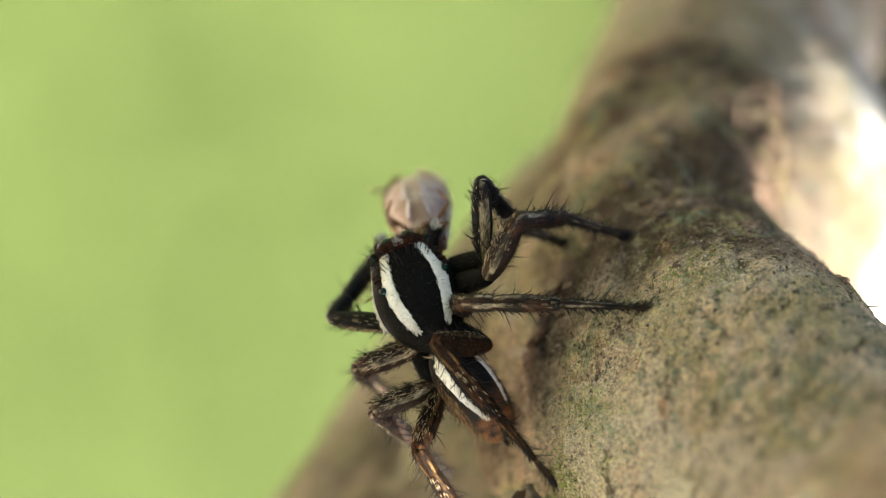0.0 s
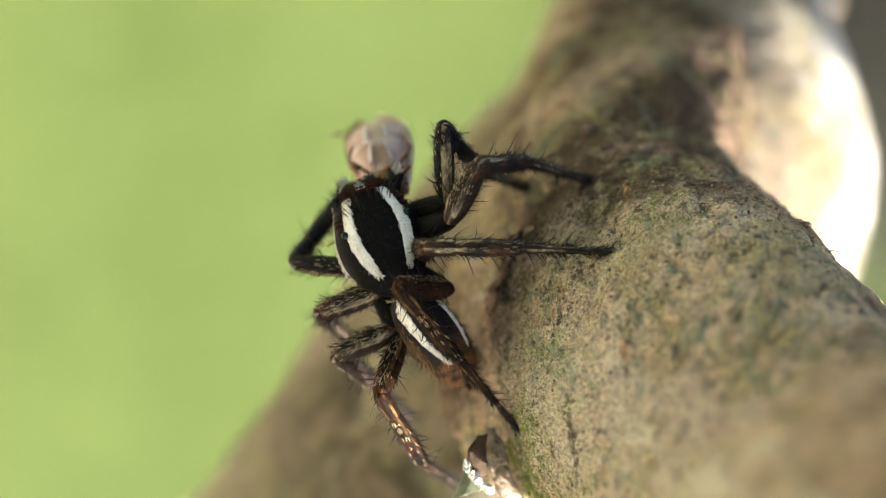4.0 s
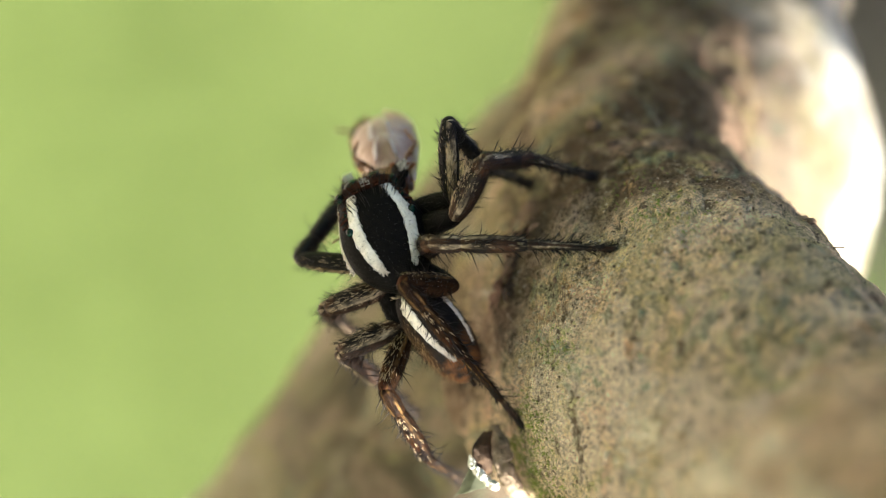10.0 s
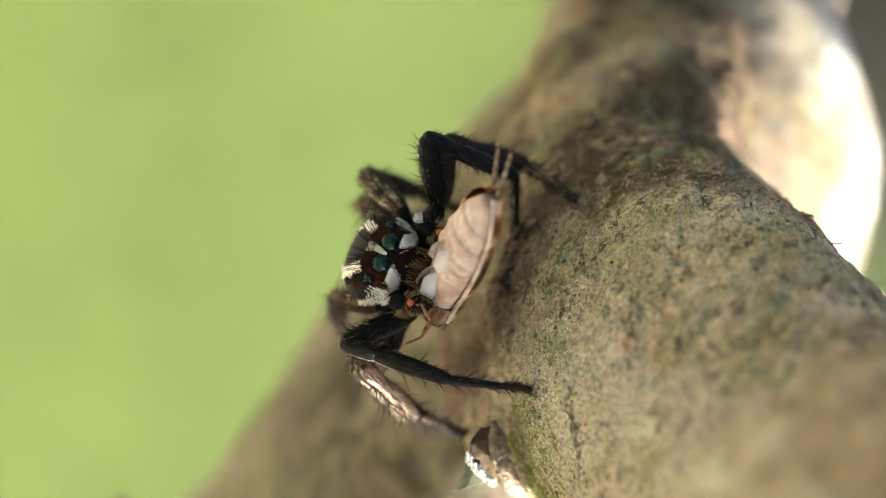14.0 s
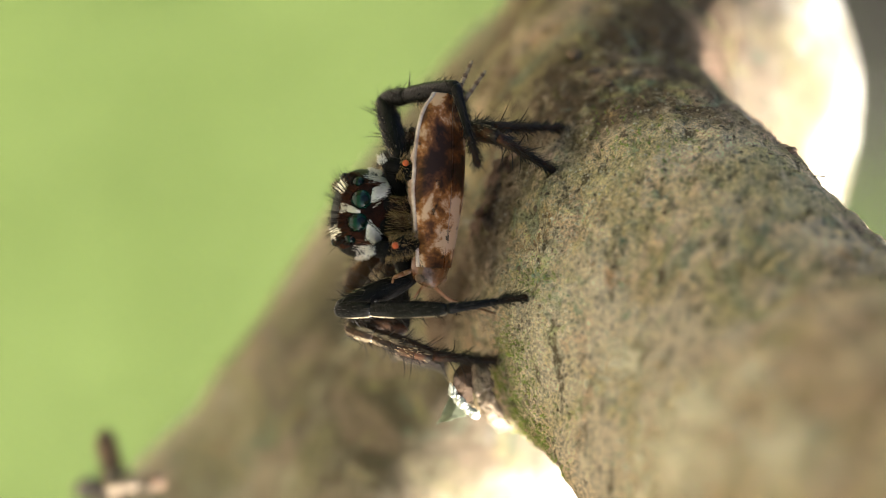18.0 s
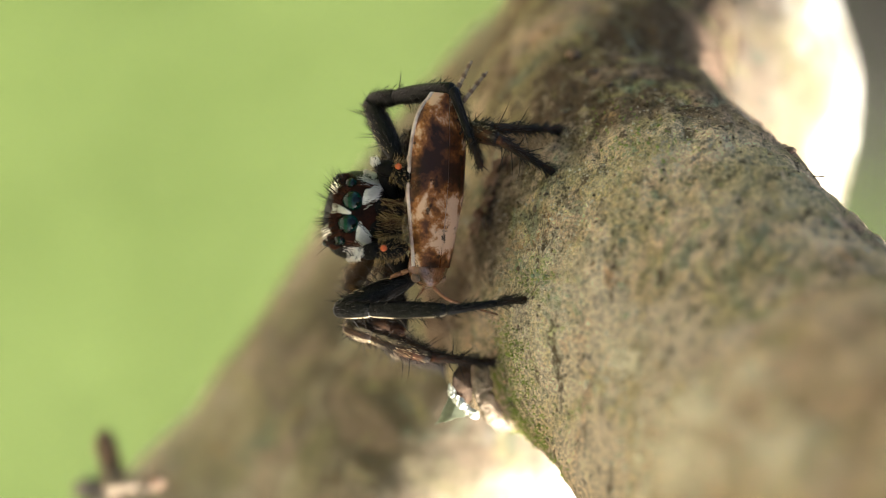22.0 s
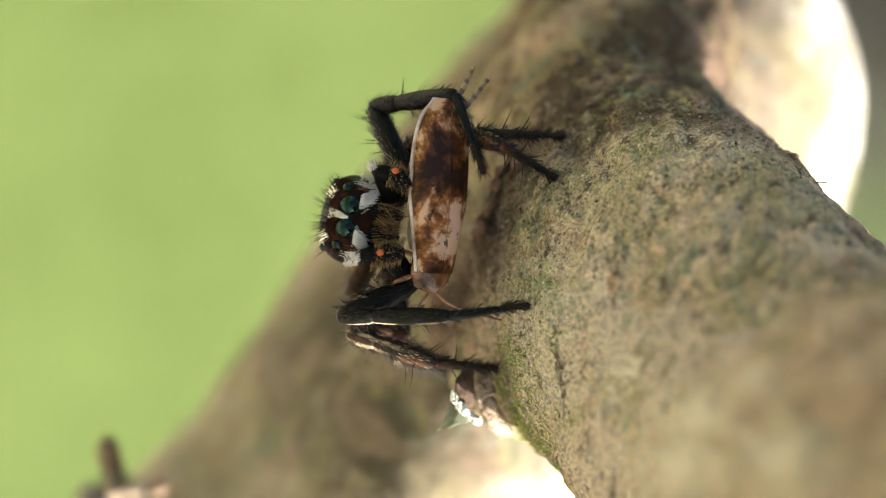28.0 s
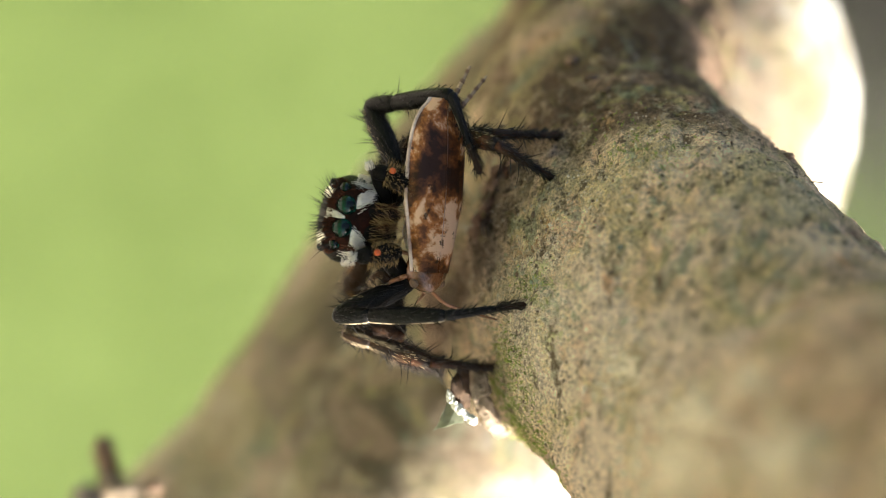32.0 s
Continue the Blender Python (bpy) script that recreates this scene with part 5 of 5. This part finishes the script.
    step(21, "R3", (-2.08, 0.20, -0.54), (-3.07, 0.92, -2.60), (-1.39, 3.63, -4.05), (0.23, 6.44, -4.66))
    step(23, "R3", (-2.08, 0.20, -0.54), (-3.07, 0.92, -2.60), (-1.39, 3.63, -4.05), (0.23, 6.44, -4.66))
    step(28, "R3", (-2.08, 0.20, -0.54), (-3.07, 0.92, -2.60), (-1.39, 3.63, -4.05), (0.23, 6.44, -4.66))
    step(32, "R3", (-2.08, 0.20, -0.54), (-3.07, 0.92, -2.60), (-1.39, 3.63, -4.05), (0.23, 6.44, -4.66))
    step(0, "R4", (-0.39, -1.45, 1.28), (-2.22, -3.83, 1.33), (0.03, -1.85, -1.32), (2.27, -0.11, -4.00))
    step(11.5, "R4", (-0.39, -1.45, 1.28), (-2.22, -3.83, 1.33), (0.03, -1.85, -1.32), (2.27, -0.11, -4.00))
    step(12, "R4", (-0.65, -1.88, 0.79), (-2.53, -4.22, 0.73), (-0.39, -1.92, -1.74), (2.19, -0.08, -4.01))
    step(12.5, "R4", (-1.68, -0.82, -0.31), (-3.87, -2.86, -0.54), (-2.56, -0.60, -3.57), (0.17, 1.09, -5.78))
    step(13, "R4", (-3.28, -1.95, -0.69), (-4.73, 0.63, -1.16), (-2.93, 2.91, -3.91), (-0.02, 5.28, -4.97))
    step(13.5, "R4", (-3.33, -0.98, -0.47), (-4.64, 1.59, -1.31), (-3.18, 4.31, -3.85), (-0.57, 6.97, -5.01))
    step(14, "R4", (-3.16, -0.33, 0.40), (-4.73, 2.20, 0.76), (-4.73, 6.08, -0.20), (-3.01, 8.56, -2.67))
    step(14.5, "R4", (-2.89, 0.60, 0.42), (-4.79, 2.84, -0.22), (-3.36, 5.71, -2.61), (-0.91, 3.37, -4.54))
    step(16.5, "R4", (-2.79, 1.28, -0.13), (-3.87, 3.75, -1.45), (-2.22, 0.58, -3.27), (-0.23, 3.83, -4.12))
    step(17, "R4", (-2.64, 1.29, -0.14), (-3.70, 3.73, -1.54), (-2.05, 0.57, -3.36), (-0.06, 3.82, -4.21))
    step(19, "R4", (-2.56, 1.28, -0.06), (-3.55, 3.78, -1.39), (-1.91, 0.63, -3.22), (0.08, 3.82, -4.27))
    step(21, "R4", (-2.66, 1.20, -0.11), (-3.55, 3.80, -1.31), (-1.90, 0.64, -3.12), (0.09, 3.82, -4.17))
    step(23, "R4", (-2.75, 1.18, -0.06), (-3.55, 3.79, -1.30), (-1.90, 0.64, -3.12), (0.09, 3.82, -4.17))
    step(28, "R4", (-2.86, 1.17, -0.04), (-3.55, 3.80, -1.30), (-1.90, 0.64, -3.12), (0.10, 3.82, -4.17))
    step(32, "R4", (-2.82, 1.17, -0.05), (-3.55, 3.80, -1.30), (-1.90, 0.64, -3.12), (0.09, 3.82, -4.17))
    step(0, "L1", (-3.46, -0.93, 2.00), (-6.11, 0.21, 2.28), (-4.54, 3.33, 4.69), (-3.35, 5.96, 5.82))
    step(11.5, "L1", (-3.46, -0.93, 2.00), (-6.11, 0.21, 2.28), (-4.54, 3.33, 4.69), (-3.35, 5.96, 5.82))
    step(12, "L1", (-4.96, -1.43, 2.92), (-6.33, 1.11, 3.26), (-4.92, 4.07, 5.97), (-2.79, 5.99, 7.13))
    step(12.5, "L1", (-3.65, -1.08, 5.10), (-4.95, 1.41, 5.84), (-2.06, 2.13, 8.88), (-0.36, 4.37, 7.57))
    step(13, "L1", (-2.35, -0.93, 5.03), (-3.64, -0.01, 7.45), (-0.56, 2.36, 9.16), (1.02, 1.41, 6.67))
    step(13.5, "L1", (-1.88, -1.33, 4.97), (-2.79, 0.10, 7.33), (0.91, -1.99, 7.53), (1.32, -1.25, 4.55))
    step(14, "L1", (-0.85, -0.84, 4.04), (-1.27, -2.22, 6.55), (1.98, 0.19, 5.28), (2.11, 2.02, 2.78))
    step(14.5, "L1", (-1.69, -1.33, 2.97), (-1.90, -1.55, 5.76), (1.59, -3.32, 4.52), (1.39, -1.60, 2.07))
    step(16.5, "L1", (-1.94, -1.19, 2.64), (-2.64, -0.35, 5.22), (0.32, -3.18, 5.48), (1.02, -2.21, 2.72))
    step(17, "L1", (-1.64, -1.53, 3.30), (-2.28, 0.19, 5.55), (0.44, -3.05, 5.93), (1.29, -2.79, 2.95))
    step(19, "L1", (-1.64, -1.53, 3.30), (-2.28, 0.19, 5.55), (0.44, -3.05, 5.93), (1.29, -2.79, 2.95))
    step(21, "L1", (-1.73, -1.64, 3.41), (-2.69, 0.09, 5.53), (0.34, -2.87, 5.88), (1.39, -2.69, 2.98))
    step(23, "L1", (-1.73, -1.64, 3.41), (-2.69, 0.09, 5.53), (0.34, -2.87, 5.88), (1.39, -2.69, 2.98))
    step(28, "L1", (-1.73, -1.64, 3.41), (-2.69, 0.09, 5.53), (0.34, -2.87, 5.88), (1.39, -2.69, 2.98))
    step(32, "L1", (-1.73, -1.64, 3.41), (-2.69, 0.09, 5.53), (0.34, -2.87, 5.88), (1.39, -2.69, 2.98))
    step(0, "L2", (-2.73, -0.70, 1.31), (-5.07, -0.91, 0.44), (-4.88, 2.47, 0.13), (-3.76, 5.03, -0.95))
    step(11.5, "L2", (-2.73, -0.70, 1.31), (-5.07, -0.91, 0.44), (-4.88, 2.47, 0.13), (-3.76, 5.03, -0.95))
    step(12, "L2", (-3.61, -1.16, 1.07), (-5.05, 0.88, 1.09), (-4.71, 4.25, 0.79), (-3.68, 6.75, -0.52))
    step(12.5, "L2", (-4.05, -0.62, 1.57), (-5.57, 1.35, 1.81), (-5.14, 4.62, 0.98), (-3.89, 7.01, -0.33))
    step(13, "L2", (-4.54, 0.46, 2.81), (-5.50, 2.75, 3.08), (-6.04, 5.65, 1.39), (-4.79, 7.73, -0.36))
    step(13.5, "L2", (-1.63, -1.01, 4.74), (-1.21, 0.59, 6.61), (1.15, 3.01, 7.03), (3.01, 5.35, 7.13))
    step(14, "L2", (-0.88, 0.05, 4.08), (-0.56, 0.13, 6.55), (2.43, 1.53, 5.74), (4.24, -0.39, 4.31))
    step(14.5, "L2", (-1.57, -0.77, 2.85), (-0.98, -1.35, 5.21), (2.36, -1.83, 4.76), (5.03, -2.23, 3.46))
    step(16.5, "L2", (-1.65, -0.93, 2.36), (-0.37, -1.85, 4.30), (2.60, -3.51, 4.27), (4.96, -1.93, 3.31))
    step(17, "L2", (-1.19, -1.74, 2.95), (0.03, -0.48, 4.72), (1.99, -3.17, 4.03), (4.10, -1.40, 2.83))
    step(19, "L2", (-1.19, -1.74, 2.95), (0.03, -0.48, 4.72), (1.99, -3.17, 4.03), (4.10, -1.40, 2.83))
    step(21, "L2", (-1.19, -1.74, 2.95), (0.03, -0.48, 4.72), (1.99, -3.17, 4.03), (4.10, -1.40, 2.83))
    step(23, "L2", (-1.19, -1.74, 2.95), (0.03, -0.48, 4.72), (1.99, -3.17, 4.03), (4.10, -1.40, 2.83))
    step(28, "L2", (-1.19, -1.74, 2.95), (0.03, -0.48, 4.72), (1.99, -3.17, 4.03), (4.10, -1.40, 2.83))
    step(32, "L2", (-1.19, -1.74, 2.95), (0.03, -0.48, 4.72), (1.99, -3.17, 4.03), (4.10, -1.40, 2.83))
    step(0, "L3", (-2.36, -0.70, -0.22), (-4.53, -1.11, -1.16), (-3.16, 1.91, -2.25), (-1.80, 4.58, -3.65))
    step(11.5, "L3", (-2.36, -0.70, -0.22), (-4.53, -1.11, -1.16), (-3.16, 1.91, -2.25), (-1.80, 4.58, -3.65))
    step(12, "L3", (-2.81, 0.02, -0.13), (-4.62, -1.09, -1.23), (-3.58, 2.15, -2.04), (-2.12, 4.56, -3.76))
    step(12.5, "L3", (-3.81, -0.95, -0.05), (-4.93, 1.11, -0.52), (-4.47, 3.98, -2.48), (-3.00, 6.33, -4.27))
    step(13, "L3", (-4.27, 0.23, 1.75), (-5.60, 2.21, 2.01), (-5.59, 5.27, 0.30), (-4.34, 7.59, -1.69))
    step(13.5, "L3", (-2.65, 0.24, 4.47), (-3.78, 2.29, 4.97), (-1.45, 4.90, 5.05), (0.74, 7.37, 5.13))
    step(14, "L3", (-2.19, 0.23, 3.97), (-3.64, 1.56, 5.33), (-1.65, 4.38, 4.77), (0.31, 6.92, 3.96))
    step(14.5, "L3", (-2.30, 0.11, 2.51), (-4.04, 0.29, 4.17), (-1.15, 2.25, 4.48), (1.46, 3.97, 3.44))
    step(16.5, "L3", (-2.02, -0.12, 1.95), (-1.22, 0.16, 4.20), (1.62, -1.81, 4.75), (4.48, -0.15, 4.69))
    step(17, "L3", (-2.34, 0.95, 2.76), (-0.95, -0.29, 4.27), (1.87, -2.36, 4.44), (4.40, -0.24, 4.46))
    step(19, "L3", (-2.34, 0.95, 2.76), (-0.95, -0.29, 4.27), (1.87, -2.36, 4.44), (4.40, -0.24, 4.46))
    step(21, "L3", (-2.34, 0.95, 2.76), (-0.95, -0.29, 4.27), (1.87, -2.36, 4.44), (4.40, -0.24, 4.46))
    step(23, "L3", (-2.34, 0.95, 2.76), (-0.95, -0.29, 4.27), (1.87, -2.36, 4.44), (4.40, -0.24, 4.46))
    step(28, "L3", (-2.34, 0.95, 2.76), (-0.95, -0.29, 4.27), (1.87, -2.36, 4.44), (4.40, -0.24, 4.46))
    step(32, "L3", (-2.34, 0.95, 2.76), (-0.95, -0.29, 4.27), (1.87, -2.36, 4.44), (4.40, -0.24, 4.46))
    step(0, "L4", (-2.13, -0.39, -0.41), (-2.89, -2.35, -2.56), (-1.29, 0.21, -5.18), (0.10, 3.70, -6.24))
    step(11.5, "L4", (-2.13, -0.39, -0.41), (-2.89, -2.35, -2.56), (-1.29, 0.21, -5.18), (0.10, 3.70, -6.24))
    step(12, "L4", (-2.46, 0.12, -0.88), (-3.28, -2.30, -2.46), (-1.74, -0.04, -5.38), (-0.13, 3.38, -6.32))
    step(12.5, "L4", (-3.38, -0.93, -0.68), (-4.64, 1.76, -1.15), (-3.84, 4.83, -3.59), (-2.59, 8.25, -4.99))
    step(13, "L4", (-4.03, -0.77, -0.41), (-4.85, 1.85, -1.62), (-3.63, 5.09, -3.62), (-1.69, 8.26, -4.80))
    step(13.5, "L4", (-4.53, 0.73, 3.01), (-5.21, 3.65, 3.08), (-4.78, 7.42, 1.82), (-3.75, 10.74, 0.05))
    step(14, "L4", (-2.59, 1.05, 3.33), (-3.80, 3.61, 4.32), (-2.56, 7.39, 3.98), (-0.80, 10.85, 3.61))
    step(14.5, "L4", (-3.13, 2.01, 2.31), (-4.77, 4.43, 2.98), (-3.30, 8.15, 2.90), (-0.02, 6.07, 2.59))
    step(16.5, "L4", (-2.74, 1.45, 2.04), (-4.31, 3.96, 2.53), (-1.97, 0.72, 2.71), (0.39, 3.80, 2.34))
    step(17, "L4", (-2.58, 1.43, 2.04), (-4.14, 3.96, 2.44), (-1.80, 0.72, 2.62), (0.56, 3.80, 2.25))
    step(19, "L4", (-2.46, 1.40, 2.07), (-3.99, 3.96, 2.38), (-1.66, 0.72, 2.55), (0.71, 3.80, 2.19))
    step(21, "L4", (-2.56, 1.37, 1.98), (-3.98, 3.96, 2.47), (-1.65, 0.72, 2.65), (0.72, 3.80, 2.28))
    step(23, "L4", (-2.61, 1.33, 2.03), (-3.99, 3.96, 2.47), (-1.65, 0.72, 2.65), (0.72, 3.80, 2.28))
    step(28, "L4", (-2.71, 1.30, 2.04), (-3.99, 3.98, 2.47), (-1.65, 0.74, 2.65), (0.72, 3.81, 2.28))
    step(32, "L4", (-2.67, 1.31, 2.03), (-3.99, 3.97, 2.47), (-1.65, 0.73, 2.65), (0.72, 3.81, 2.28))
    walk(SPIDER, [(t, STAGE @ m) for t, (m, _) in TRUNK_ROWS.items()])
    walk(ABDOMEN_PART, [(t, m.inverted() @ a) for t, (m, a) in TRUNK_ROWS.items()])
    for leg, rows in LEG_ROWS.items():
        for k, piece in enumerate(LEGS[leg]):
            walk(piece, [(t, TRUNK_ROWS[t][0].inverted() @ p[k]) for t, p in rows])
    for side, feeler in FEELERS:
        root = Matrix.Translation(Vector((side * 0.85, 1.4, -1.4)) * MM)
        folded = root @ pose(0, 0, 0, -18, 0, side * 48) @ root.inverted()
        early = folded if side < 0 else Matrix.Identity(4)
        spread = root @ pose(0, 0, 0, 0, 0, 24 if side < 0 else 12) @ root.inverted()
        walk(feeler, [(0, early), (11.5, early), (12.5, Matrix.Identity(4)), (14, Matrix.Identity(4)), (16.5, spread), (32, spread)])
    walk(PREY, [
        (0, STAGE @ frame_of((-2.61, 0.60, 4.89), (-0.71, 5.80, 2.81), (0.20, 0.40, -0.85))),
        (11.5, STAGE @ frame_of((-2.61, 0.60, 4.89), (-0.71, 5.80, 2.81), (0.20, 0.40, -0.85))),
        (12, STAGE @ frame_of((-2.70, 0.40, 4.67), (-0.84, 4.60, 4.15), (0.35, 0.60, -0.60))),
        (12.5, STAGE @ frame_of((-0.67, -0.60, 4.30), (-0.43, 2.00, 5.68), (0.85, 0.40, 0.10))),
        (13, STAGE @ frame_of((-0.66, -1.60, 2.58), (0.42, 0.40, 6.69), (0.95, -0.10, 0.00))),
        (13.5, STAGE @ frame_of((-0.97, -2.00, 0.89), (1.35, 0.00, 6.23), (0.85, -0.50, 0.10))),
        (14, STAGE @ frame_of((-0.80, -1.40, 0.25), (1.75, -4.00, 3.50), (0.80, -0.10, 0.40))),
        (14.5, STAGE @ frame_of((-0.90, -1.60, -0.35), (1.65, -3.20, 4.00), (0.80, -0.25, 0.35))),
        (16.5, STAGE @ frame_of((-0.87, -2.20, -0.97), (0.62, -0.40, 6.21), (0.76, -0.65, 0.00))),
        (17, STAGE @ frame_of((-0.51, -2.20, -0.89), (0.52, -0.40, 6.25), (0.76, -0.65, 0.00))),
        (19, STAGE @ frame_of((-0.43, -2.20, -0.91), (0.48, -0.40, 6.36), (0.76, -0.65, 0.00))),
        (21, STAGE @ frame_of((-0.51, -2.20, -0.91), (0.52, -0.40, 6.38), (0.70, -0.70, 0.00))),
        (23, STAGE @ frame_of((-0.50, -2.20, -0.86), (0.52, -0.40, 6.36), (0.64, -0.76, 0.00))),
        (28, STAGE @ frame_of((-0.50, -2.20, -0.86), (0.52, -0.40, 6.36), (0.64, -0.76, 0.00))),
        (32, STAGE @ frame_of((-0.50, -2.20, -0.86), (0.52, -0.40, 6.36), (0.64, -0.76, 0.00))),
    ])


motions()
